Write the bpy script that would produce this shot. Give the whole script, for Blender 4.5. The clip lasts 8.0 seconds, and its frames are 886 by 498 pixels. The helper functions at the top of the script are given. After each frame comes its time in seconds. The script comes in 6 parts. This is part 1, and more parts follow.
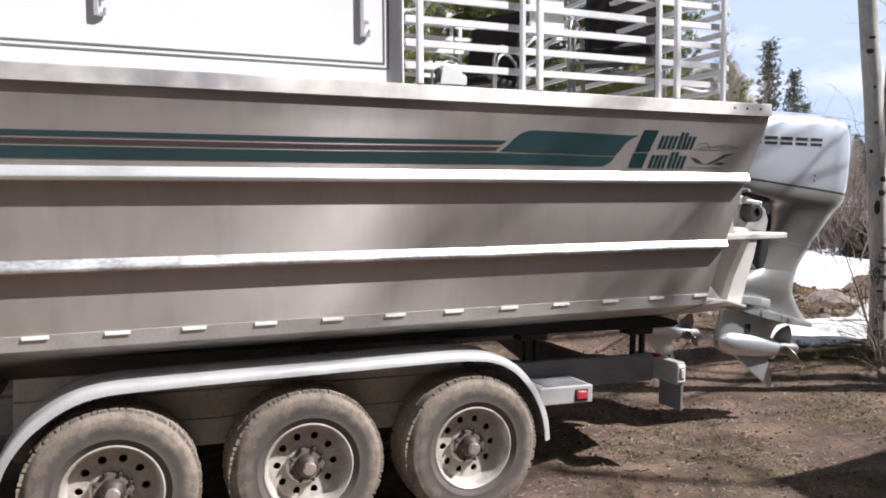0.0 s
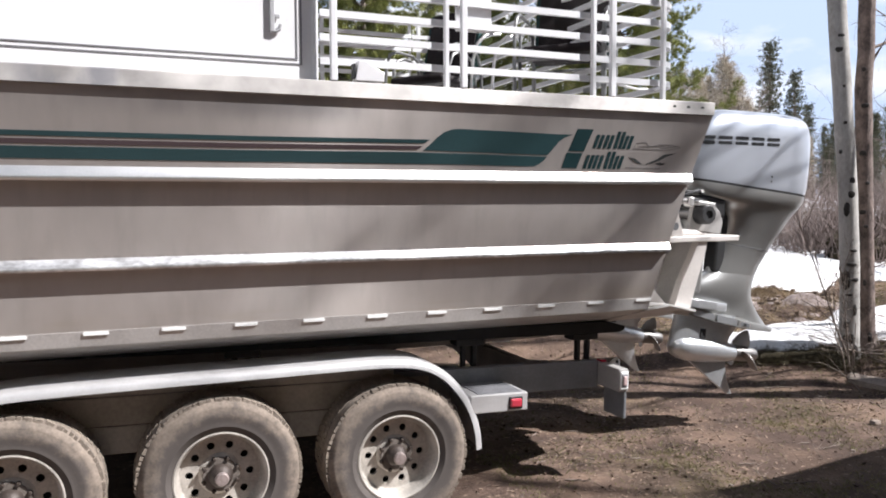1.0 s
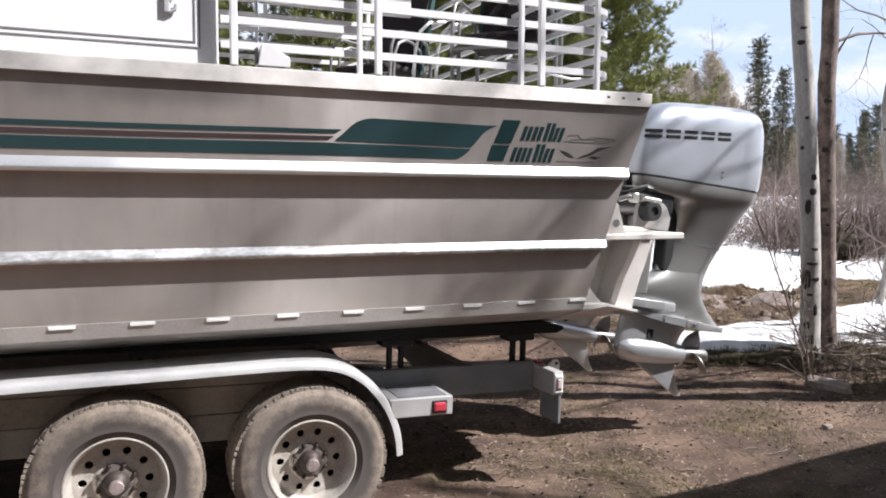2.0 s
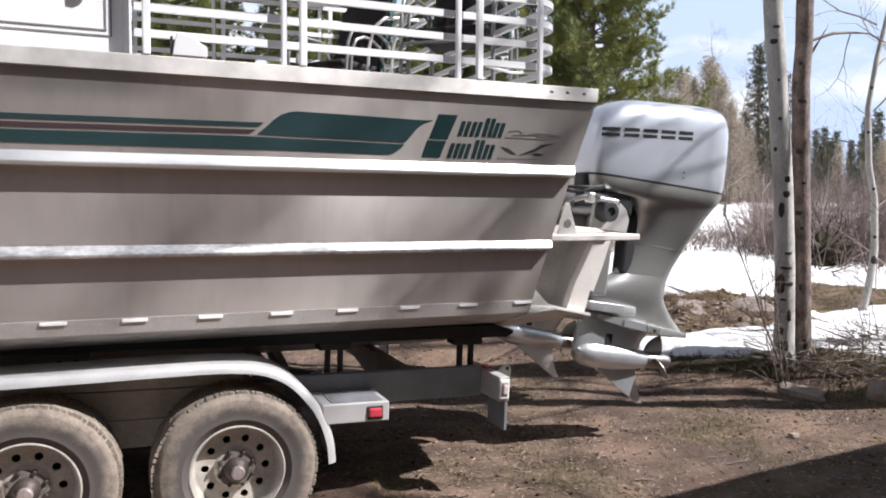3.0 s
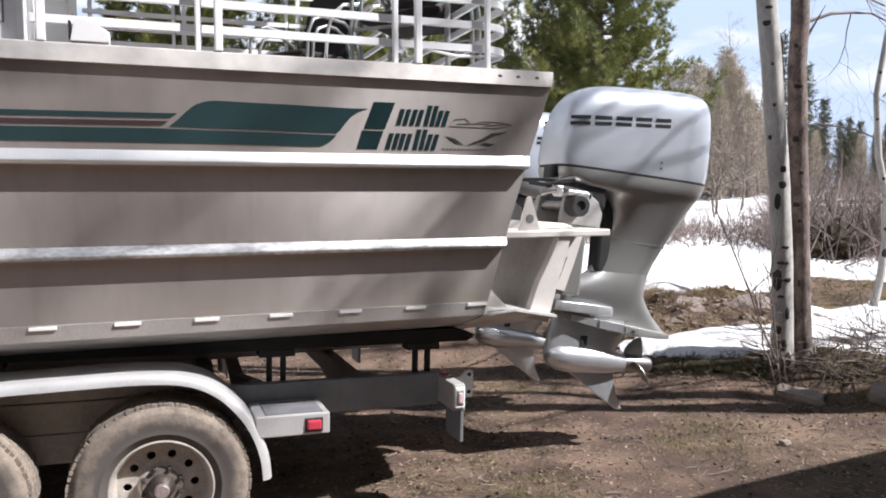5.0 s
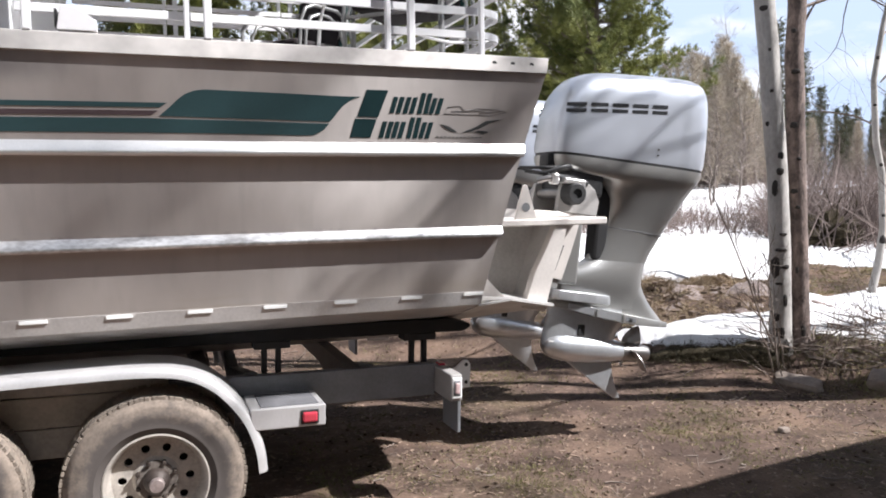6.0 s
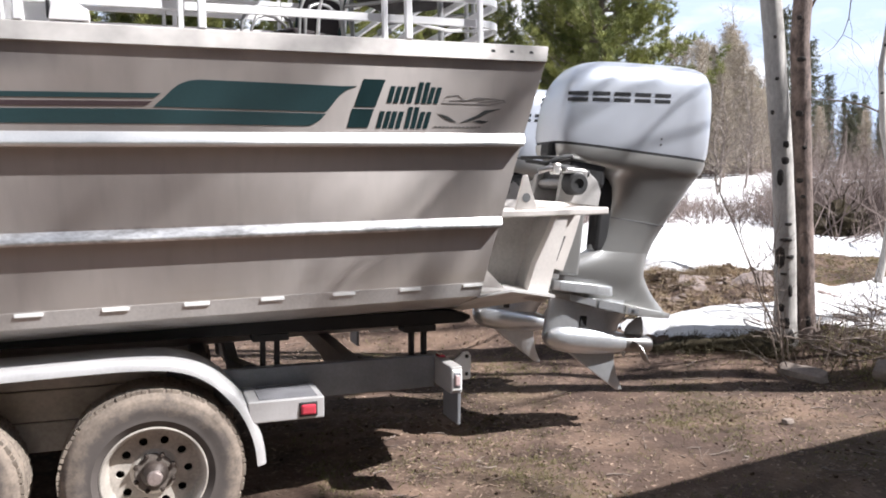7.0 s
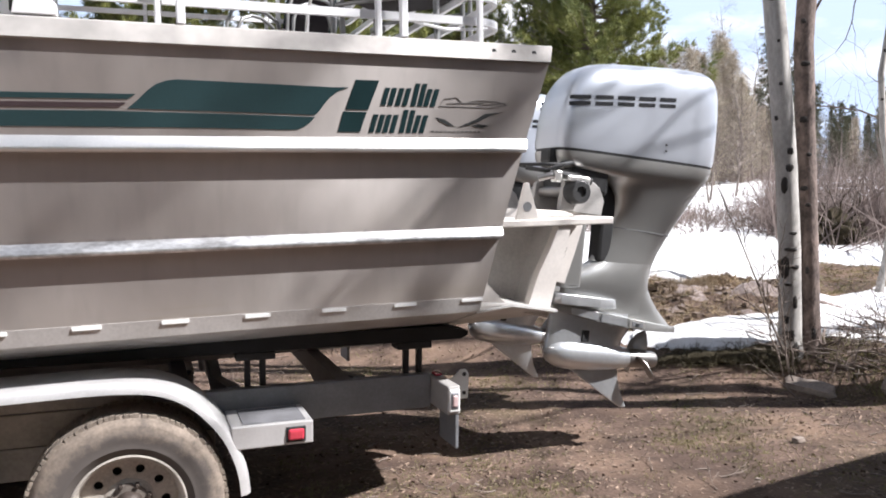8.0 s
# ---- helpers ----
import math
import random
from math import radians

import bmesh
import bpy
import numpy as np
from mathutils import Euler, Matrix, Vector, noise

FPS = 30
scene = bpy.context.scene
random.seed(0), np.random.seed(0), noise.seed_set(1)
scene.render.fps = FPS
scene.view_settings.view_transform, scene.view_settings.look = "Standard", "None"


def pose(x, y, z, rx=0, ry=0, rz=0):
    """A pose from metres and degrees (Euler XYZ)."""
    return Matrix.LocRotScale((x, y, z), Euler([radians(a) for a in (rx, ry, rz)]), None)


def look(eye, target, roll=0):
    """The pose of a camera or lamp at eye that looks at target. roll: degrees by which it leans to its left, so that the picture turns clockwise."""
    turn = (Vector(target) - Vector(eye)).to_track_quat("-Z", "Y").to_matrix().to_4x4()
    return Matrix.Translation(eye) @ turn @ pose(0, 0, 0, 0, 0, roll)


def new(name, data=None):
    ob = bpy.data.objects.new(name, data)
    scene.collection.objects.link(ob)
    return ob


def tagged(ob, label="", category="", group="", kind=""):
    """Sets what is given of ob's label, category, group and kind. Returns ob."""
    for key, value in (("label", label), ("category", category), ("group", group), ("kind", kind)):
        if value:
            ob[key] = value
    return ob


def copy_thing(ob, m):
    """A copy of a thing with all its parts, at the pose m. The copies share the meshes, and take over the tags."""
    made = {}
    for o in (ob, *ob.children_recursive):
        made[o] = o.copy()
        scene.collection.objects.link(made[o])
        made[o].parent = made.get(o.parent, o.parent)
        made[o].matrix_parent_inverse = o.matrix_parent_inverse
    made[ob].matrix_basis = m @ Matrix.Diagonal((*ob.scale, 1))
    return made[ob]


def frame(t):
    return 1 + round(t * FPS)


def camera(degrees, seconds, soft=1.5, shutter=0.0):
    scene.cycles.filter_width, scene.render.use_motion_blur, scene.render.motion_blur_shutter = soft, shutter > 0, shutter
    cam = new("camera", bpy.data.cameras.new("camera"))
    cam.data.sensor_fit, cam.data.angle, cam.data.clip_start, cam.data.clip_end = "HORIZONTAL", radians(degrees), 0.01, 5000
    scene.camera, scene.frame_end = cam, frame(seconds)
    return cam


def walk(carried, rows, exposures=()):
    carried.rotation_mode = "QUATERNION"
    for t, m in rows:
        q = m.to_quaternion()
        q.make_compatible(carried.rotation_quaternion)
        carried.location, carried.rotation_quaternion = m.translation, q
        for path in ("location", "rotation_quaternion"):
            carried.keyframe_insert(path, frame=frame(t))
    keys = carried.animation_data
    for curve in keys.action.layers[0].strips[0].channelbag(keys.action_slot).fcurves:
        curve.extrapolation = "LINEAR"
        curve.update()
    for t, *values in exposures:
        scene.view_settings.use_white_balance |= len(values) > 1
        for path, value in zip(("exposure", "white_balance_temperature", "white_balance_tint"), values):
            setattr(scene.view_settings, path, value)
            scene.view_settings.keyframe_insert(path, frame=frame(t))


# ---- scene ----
cam = camera(59.8, 8.0, soft=1.9)
PATH = [
    (0, (-1.677, -3.683, 1.712), (-0.912, -1.84, 1.579), -0.8),
    (0.5, (-1.426, -3.7, 1.71), (-0.708, -1.837, 1.59), -0.6),
    (1, (-1.243, -3.713, 1.708), (-0.489, -1.864, 1.577), -0.7),
    (1.5, (-1.037, -3.673, 1.717), (-0.264, -1.835, 1.566), -0.3),
    (3, (-0.452, -3.664, 1.659), (0.31, -1.819, 1.529), -0.0),
    (3.5, (-0.313, -3.585, 1.688), (0.499, -1.763, 1.537), 0.4),
    (4, (-0.17, -3.558, 1.658), (0.599, -1.717, 1.525), 0.2),
    (4.5, (-0.036, -3.552, 1.647), (0.683, -1.691, 1.519), -0.2),
    (6, (0.03, -3.504, 1.631), (0.743, -1.642, 1.472), -1.3),
    (6.5, (0.052, -3.507, 1.629), (0.758, -1.644, 1.458), -1.4),
    (7, (0.074, -3.483, 1.63), (0.771, -1.617, 1.447), -1.5),
    (7.5, (0.083, -3.333, 1.677), (0.807, -1.482, 1.455), -1.2),
    (8, (0.122, -3.255, 1.632), (0.846, -1.398, 1.468), -1.5),
]
walk(cam, [(t, look(eye, target, roll)) for t, eye, target, roll in PATH],
     exposures=[(0, 0.91), (1.5, 0.96), (4.5, 0.96), (6.0, 1.03), (7.5, 1.21), (8.0, 1.17)])

# ---- daylight: a high spring sun from astern on the near side, broken cloud ----
SUN_TO = Vector((0.60, -0.385, 0.725)).normalized()
SUN_EL = math.asin(SUN_TO.z)
SUN_AZ = math.atan2(SUN_TO.x, SUN_TO.y)
world = bpy.data.worlds.new("sky")
scene.world = world
world.use_nodes = True
wn, wl = world.node_tree.nodes, world.node_tree.links
wbg = wn["Background"]
wsky = wn.new("ShaderNodeTexSky")
wsky.sky_type, wsky.sun_disc = "NISHITA", False
wsky.sun_elevation, wsky.sun_rotation = SUN_EL, SUN_AZ
wsky.altitude, wsky.dust_density = 1500, 0.6
wco = wn.new("ShaderNodeTexCoord")
wmap = wn.new("ShaderNodeMapping")
wmap.inputs["Scale"].default_value = (1.6, 1.6, 4.5)
wnoi = wn.new("ShaderNodeTexNoise")
wnoi.inputs["Scale"].default_value, wnoi.inputs["Detail"].default_value, wnoi.inputs["Roughness"].default_value = 2.3, 9, 0.55
wramp = wn.new("ShaderNodeValToRGB")
wramp.color_ramp.elements[0].position, wramp.color_ramp.elements[1].position = 0.42, 0.56
wmix = wn.new("ShaderNodeMixRGB")
wcol = wn.new("ShaderNodeMixRGB")
wcol.inputs[1].default_value, wcol.inputs[2].default_value = (11.0, 13.4, 18.2, 1), (18.4, 18.5, 19.4, 1)
wl.new(wco.outputs["Generated"], wmap.inputs["Vector"])
wl.new(wmap.outputs["Vector"], wnoi.inputs["Vector"])
wl.new(wnoi.outputs["Fac"], wramp.inputs["Fac"])
wsep = wn.new("ShaderNodeSeparateXYZ")
whi = wn.new("ShaderNodeMapRange")
whi.inputs["From Min"].default_value, whi.inputs["From Max"].default_value = 0.30, 0.75
whi.inputs["To Min"].default_value, whi.inputs["To Max"].default_value = 1.0, 0.12
wl.new(wco.outputs["Generated"], wsep.inputs[0])
wl.new(wsep.outputs["Z"], whi.inputs["Value"])
wl.new(wramp.outputs["Color"], wcol.inputs[0])
wl.new(wcol.outputs["Color"], wmix.inputs[2])
wl.new(whi.outputs["Result"], wmix.inputs[0])
wl.new(wsky.outputs["Color"], wmix.inputs[1])
wl.new(wmix.outputs["Color"], wbg.inputs["Color"])
wbg.inputs["Strength"].default_value = 0.032
sun = new("sun", bpy.data.lights.new("sun", "SUN"))
sun.data.energy, sun.data.angle, sun.data.color = 5.0, radians(0.55), (1.0, 0.98, 0.995)
sun.matrix_world = look((20, -9, 22), Vector((20, -9, 22)) - SUN_TO)


# ---- materials ----
def shader(name, base, rough=0.6, metal=0.0, vary=0.25, scale=8.0, fine=90.0, bump=0.15, tint=None, stretch=(1, 1, 1),
           coat=0.0, rough_vary=0.12, aniso=0.0, per_piece=0.0, bump_far=0.02, alpha_glass=0.0, spec=0.5):
    """A surface with two scales of variation in colour, roughness and relief."""
    m = bpy.data.materials.new(name)
    m.use_nodes = True
    n, l = m.node_tree.nodes, m.node_tree.links
    b = n["Principled BSDF"]
    co = n.new("ShaderNodeTexCoord")
    mp = n.new("ShaderNodeMapping")
    mp.inputs["Scale"].default_value = stretch
    l.new(co.outputs["Object"], mp.inputs["Vector"])
    big, small = n.new("ShaderNodeTexNoise"), n.new("ShaderNodeTexNoise")
    big.inputs["Scale"].default_value, big.inputs["Detail"].default_value = scale, 6
    small.inputs["Scale"].default_value, small.inputs["Detail"].default_value = fine, 4
    for t in (big, small):
        l.new(mp.outputs["Vector"], t.inputs["Vector"])
    mix = n.new("ShaderNodeMath")
    mix.operation = "MULTIPLY_ADD"
    mix.inputs[1].default_value = 0.35
    l.new(small.outputs["Fac"], mix.inputs[0])
    half = n.new("ShaderNodeMath")
    half.operation = "MULTIPLY"
    half.inputs[1].default_value = 0.65
    l.new(big.outputs["Fac"], half.inputs[0])
    l.new(half.outputs[0], mix.inputs[2])
    ramp = n.new("ShaderNodeValToRGB")
    other = tint or tuple(c * (1 - vary) for c in base)
    light = tuple(min(1, c * (1 + 0.5 * vary)) for c in base)
    ramp.color_ramp.elements[0].position, ramp.color_ramp.elements[1].position = 0.34, 0.66
    ramp.color_ramp.elements[0].color, ramp.color_ramp.elements[1].color = (*other, 1), (*light, 1)
    l.new(mix.outputs[0], ramp.inputs["Fac"])
    colour = ramp.outputs["Color"]
    if per_piece:
        info = n.new("ShaderNodeObjectInfo")
        hsv = n.new("ShaderNodeHueSaturation")
        mr = n.new("ShaderNodeMapRange")
        mr.inputs["To Min"].default_value, mr.inputs["To Max"].default_value = 1 - per_piece, 1 + per_piece
        l.new(info.outputs["Random"], mr.inputs["Value"])
        l.new(mr.outputs["Result"], hsv.inputs["Value"])
        l.new(colour, hsv.inputs["Color"])
        colour = hsv.outputs["Color"]
    l.new(colour, b.inputs["Base Color"])
    rr = n.new("ShaderNodeMapRange")
    rr.inputs["To Min"].default_value, rr.inputs["To Max"].default_value = max(0.03, rough - rough_vary), min(1, rough + rough_vary)
    l.new(mix.outputs[0], rr.inputs["Value"])
    l.new(rr.outputs["Result"], b.inputs["Roughness"])
    b.inputs["Metallic"].default_value = metal
    b.inputs["Specular IOR Level"].default_value = spec
    b.inputs["Coat Weight"].default_value = coat
    b.inputs["Coat Roughness"].default_value = 0.06
    b.inputs["Anisotropic"].default_value = aniso
    if bump:
        bu = n.new("ShaderNodeBump")
        bu.inputs["Strength"].default_value, bu.inputs["Distance"].default_value = bump, bump_far
        l.new(mix.outputs[0], bu.inputs["Height"])
        l.new(bu.outputs["Normal"], b.inputs["Normal"])
    return m


M = {}
M["hull"] = shader("mill_aluminium", (0.49, 0.448, 0.424), 0.31, 0.26, vary=0.15, scale=1.5, fine=9, bump=0.18, stretch=(1.0, 1, 0.55), rough_vary=0.04, bump_far=0.004)
M["hull_cap"] = shader("gunwale_aluminium", (0.50, 0.475, 0.45), 0.6, 0.5, vary=0.30, tint=(0.25, 0.235, 0.225), scale=2.2, fine=9, bump=0.05, rough_vary=0.1, bump_far=0.003)
M["rail"] = shader("bright_aluminium", (0.86, 0.85, 0.83), 0.38, 0.9, vary=0.10, scale=3, fine=120, bump=0.08, rough_vary=0.12, bump_far=0.003)
M["weld"] = shader("welded_plate", (0.64, 0.62, 0.60), 0.45, 0.5, vary=0.2, scale=5, fine=80, bump=0.08, bump_far=0.004)
M["plate"] = shader("pale_welded_plate", (0.72, 0.675, 0.635), 0.48, 0.25, vary=0.12, scale=6, fine=60, bump=0.05, bump_far=0.003)
M["white_rail"] = shader("white_powder_coat", (0.80, 0.80, 0.81), 0.38, 0.0, vary=0.06, scale=6, fine=80, bump=0.02)
M["cabin"] = shader("white_gelcoat", (0.80, 0.79, 0.80), 0.3, 0.0, vary=0.05, scale=1.5, fine=40, bump=0.01)
M["grey_trim"] = shader("grey_trim_paint", (0.20, 0.20, 0.21), 0.5, vary=0.15)
M["stay"] = shader("grey_stay_paint", (0.40, 0.40, 0.41), 0.5, vary=0.15)
M["rail_scuffed"] = shader("scuffed_aluminium", (0.86, 0.85, 0.83), 0.38, 0.75, vary=0.5, tint=(0.36, 0.345, 0.335), scale=9, fine=70, bump=0.25, rough_vary=0.16, bump_far=0.004, stretch=(0.5, 1, 1))
M["green"] = shader("dark_green_vinyl", (0.030, 0.072, 0.080), 0.36, vary=0.18, scale=3, fine=120, bump=0.0)
M["maroon"] = shader("faded_maroon_vinyl", (0.085, 0.060, 0.066), 0.45, vary=0.2, bump=0.0)
M["tape"] = shader("white_reflective_tape", (0.86, 0.86, 0.84), 0.35, vary=0.06, bump=0.0)
M["ink"] = shader("black_decal", (0.016, 0.017, 0.02), 0.4, vary=0.2, bump=0.0)
M["dark_ink"] = shader("dark_teal_decal", (0.014, 0.045, 0.05), 0.4, vary=0.2, bump=0.0)
M["emblem"] = shader("worn_dark_decal", (0.055, 0.06, 0.06), 0.5, vary=0.5, scale=30, bump=0.0)
M["faint_ink"] = shader("weathered_grey_decal", (0.21, 0.205, 0.20), 0.5, vary=0.3, bump=0.0)
M["cowl"] = shader("silver_cowl_paint", (0.545, 0.58, 0.645), 0.30, 0.45, vary=0.05, scale=2, fine=300, bump=0.0, coat=0.8, rough_vary=0.04)
M["leg"] = shader("champagne_silver_paint", (0.44, 0.44, 0.43), 0.36, 0.74, vary=0.08, scale=3, fine=200, bump=0.01, coat=0.5, rough_vary=0.06)
M["gear"] = shader("bare_gearcase_paint", (0.66, 0.68, 0.70), 0.30, 0.72, rough_vary=0.04, vary=0.12, scale=6, fine=40, bump=0.0, coat=0.2)
M["steel"] = shader("stainless_steel", (0.33, 0.315, 0.305), 0.42, 1.0, vary=0.15, bump=0.02)
# also blackens the aft swivel box, where the shade is put into the colour
M["black"] = shader("black_rubber_and_shade", (0.018, 0.018, 0.019), 0.6, vary=0.3)
M["shadow_gap"] = M["black"]
M["tyre"] = shader("dusty_tyre_rubber", (0.24, 0.20, 0.16), 0.9, vary=0.5, tint=(0.13, 0.107, 0.088), scale=7, fine=70, bump=0.4, bump_far=0.006, rough_vary=0.06)
M["tyre_wall"] = shader("muddy_sidewall", (0.33, 0.27, 0.21), 0.9, vary=0.5, tint=(0.12, 0.105, 0.095), scale=9, fine=90, bump=0.3, bump_far=0.004, rough_vary=0.06)
M["rim"] = shader("dusty_steel_wheel", (0.52, 0.48, 0.43), 0.5, 0.25, vary=0.35, scale=9, fine=90, bump=0.15, bump_far=0.004)
M["hub"] = shader("greasy_hub", (0.07, 0.054, 0.046), 0.55, 0.3, vary=0.4, scale=14, fine=90, bump=0.2)
M["lobe"] = shader("dirty_flange_metal", (0.20, 0.172, 0.15), 0.6, 0.2, vary=0.5, scale=18)
M["cap_end"] = shader("worn_cap_metal", (0.42, 0.35, 0.33), 0.45, 0.5, vary=0.3, scale=20)
M["fender"] = shader("silver_fender_paint", (0.56, 0.55, 0.545), 0.35, 0.35, vary=0.12, scale=5, fine=90, bump=0.04, coat=0.2)
M["trailer"] = shader("grey_trailer_paint", (0.22, 0.225, 0.235), 0.5, 0.2, vary=0.25, scale=6, fine=90, bump=0.06)
M["trailer_light"] = shader("light_grey_trailer_paint", (0.40, 0.385, 0.37), 0.5, 0.15, vary=0.2, scale=5, fine=80, bump=0.06)
M["beige"] = shader("dusty_beige_panel", (0.44, 0.40, 0.35), 0.7, vary=0.3, scale=4, fine=60, bump=0.1)
M["bunk"] = shader("black_bunk_carpet", (0.02, 0.02, 0.021), 0.95, vary=0.4, fine=300, bump=0.3)
M["grip"] = shader("grey_grip_tape", (0.16, 0.16, 0.17), 0.9, vary=0.3, fine=300, bump=0.4)
M["red"] = shader("red_lens", (0.50, 0.045, 0.07), 0.18, vary=0.15, scale=40, bump=0.1, coat=0.8)
# the red lens again, with the sun's whitening put into its colour
M["red_pale"] = shader("sunlit_red_marker", (0.60, 0.44, 0.43), 0.25, vary=0.15, scale=40, bump=0.1, coat=0.5)
M["bark"] = shader("pale_aspen_bark", (0.44, 0.42, 0.395), 0.8, vary=0.4, tint=(0.26, 0.245, 0.225), scale=5, fine=45, bump=0.3, stretch=(1, 1, 0.5))
M["bark_brown"] = shader("brown_aspen_bark", (0.205, 0.155, 0.135), 0.85, vary=0.6, tint=(0.055, 0.042, 0.036), scale=14, fine=55, bump=0.8, stretch=(1, 1, 0.6))
M["knot"] = shader("black_bark_scar", (0.035, 0.03, 0.027), 0.9, vary=0.4, bump=0.4)
M["twig"] = shader("grey_twigs", (0.20, 0.158, 0.132), 0.85, vary=0.4, scale=3)
M["twig_far"] = shader("weathered_brush", (0.20, 0.155, 0.14), 0.9, vary=0.5, scale=0.8, fine=8)
M["bare"] = shader("bare_aspen_wood", (0.25, 0.21, 0.185), 0.9, vary=0.4, scale=0.8, fine=9)
M["tan_twigs"] = shader("dry_tan_twigs", (0.48, 0.42, 0.34), 0.9, vary=0.4, tint=(0.30, 0.26, 0.20), scale=0.7, fine=6, bump=0.0)
M["needles"] = shader("pine_needles", (0.25, 0.25, 0.07), 0.7, vary=0.5, tint=(0.07, 0.10, 0.030), scale=0.9, fine=7, bump=0.0)
M["needles_far"] = shader("spruce_needles", (0.12, 0.125, 0.075), 0.85, vary=0.5, scale=0.4, fine=3, bump=0.0)
M["rock"] = shader("grey_stone", (0.27, 0.22, 0.185), 0.85, vary=0.35, scale=6, fine=50, bump=0.5)
M["chip"] = shader("wood_chips", (0.30, 0.215, 0.16), 0.9, vary=0.5, scale=30, bump=0.2)
M["grass"] = shader("spring_grass", (0.20, 0.185, 0.075), 0.8, vary=0.5, scale=2, bump=0.0)
M["leaf"] = shader("dry_litter", (0.18, 0.132, 0.10), 0.9, vary=0.5, scale=20, bump=0.2)
M["fabric"] = shader("dark_maroon_fabric", (0.012, 0.007, 0.008), 0.85, vary=0.3, fine=200, bump=0.2)
M["green_fabric"] = shader("dark_green_fabric", (0.012, 0.05, 0.047), 0.8, vary=0.3, fine=200, bump=0.2)
M["tube"] = shader("grey_steel_tube", (0.30, 0.30, 0.295), 0.4, 0.6, vary=0.15)
M["slush"] = shader("muddy_snow", (0.30, 0.25, 0.232), 0.85, vary=0.5, tint=(0.11, 0.078, 0.064), scale=7, fine=26, bump=0.6)
M["moss"] = shader("dark_mossy_wood", (0.055, 0.045, 0.028), 0.95, vary=0.6, tint=(0.015, 0.013, 0.010), scale=9, fine=50, bump=0.9, spec=0.1)
M["dark_grass"] = shader("matted_grass", (0.085, 0.07, 0.038), 0.9, vary=0.5, scale=4, bump=0.0)
M["straw"] = shader("dead_grass", (0.33, 0.25, 0.15), 0.9, vary=0.5, tint=(0.12, 0.085, 0.06), scale=3, fine=40, bump=0.1)
M["siding"] = shader("painted_siding", (0.42, 0.36, 0.30), 0.8, vary=0.2, scale=2)
M["roofing"] = shader("brown_roofing", (0.12, 0.10, 0.09), 0.85, vary=0.3, scale=5, fine=60, bump=0.4)
M["snow"] = shader("old_snow", (0.80, 0.81, 0.84), 0.7, vary=0.07, tint=(0.62, 0.60, 0.58), scale=0.9, fine=14, bump=0.5, bump_far=0.05, spec=0.3)
M["blue_white"] = shader("pale_blue_plastic", (0.55, 0.68, 0.82), 0.5, vary=0.1)


def tyre_material():
    """Rubber under tan dust, rubbed dark towards the rim."""
    m = shader("dusty_sidewall", (0.235, 0.190, 0.152), 0.9, vary=0.4, tint=(0.12, 0.099, 0.083), scale=13, fine=90, bump=0.3, bump_far=0.004, rough_vary=0.06)
    n, l = m.node_tree.nodes, m.node_tree.links
    b = n["Principled BSDF"]
    old = b.inputs["Base Color"].links[0].from_socket
    co, sep = n.new("ShaderNodeTexCoord"), n.new("ShaderNodeVectorMath")
    sep.operation = "MULTIPLY"
    sep.inputs[1].default_value = (1, 0, 1)
    ln = n.new("ShaderNodeVectorMath")
    ln.operation = "LENGTH"
    no = n.new("ShaderNodeTexNoise")
    no.inputs["Scale"].default_value, no.inputs["Detail"].default_value, no.inputs["Roughness"].default_value = 9, 9, 0.72
    ad = n.new("ShaderNodeMath")
    ad.operation = "MULTIPLY_ADD"
    ad.inputs[1].default_value = 0.24
    r = n.new("ShaderNodeValToRGB")
    r.color_ramp.elements[0].position, r.color_ramp.elements[1].position = 0.405, 0.475
    r.color_ramp.elements[0].color, r.color_ramp.elements[1].color = (1, 1, 1, 1), (0, 0, 0, 1)
    sc = n.new("ShaderNodeMath")
    sc.operation = "MULTIPLY"
    sc.inputs[1].default_value = 0.95
    mx = n.new("ShaderNodeMixRGB")
    mx.inputs[2].default_value = (0.088, 0.076, 0.070, 1)
    l.new(co.outputs["Object"], sep.inputs[0])
    l.new(sep.outputs[0], ln.inputs[0])
    l.new(co.outputs["Object"], no.inputs["Vector"])
    l.new(no.outputs["Fac"], ad.inputs[0])
    l.new(ln.outputs["Value"], ad.inputs[2])
    l.new(ad.outputs[0], r.inputs["Fac"])
    l.new(r.outputs["Color"], sc.inputs[0])
    l.new(sc.outputs[0], mx.inputs[0])
    l.new(old, mx.inputs[1])
    l.new(mx.outputs["Color"], b.inputs["Base Color"])
    return m


M["tyre_wall"] = tyre_material()


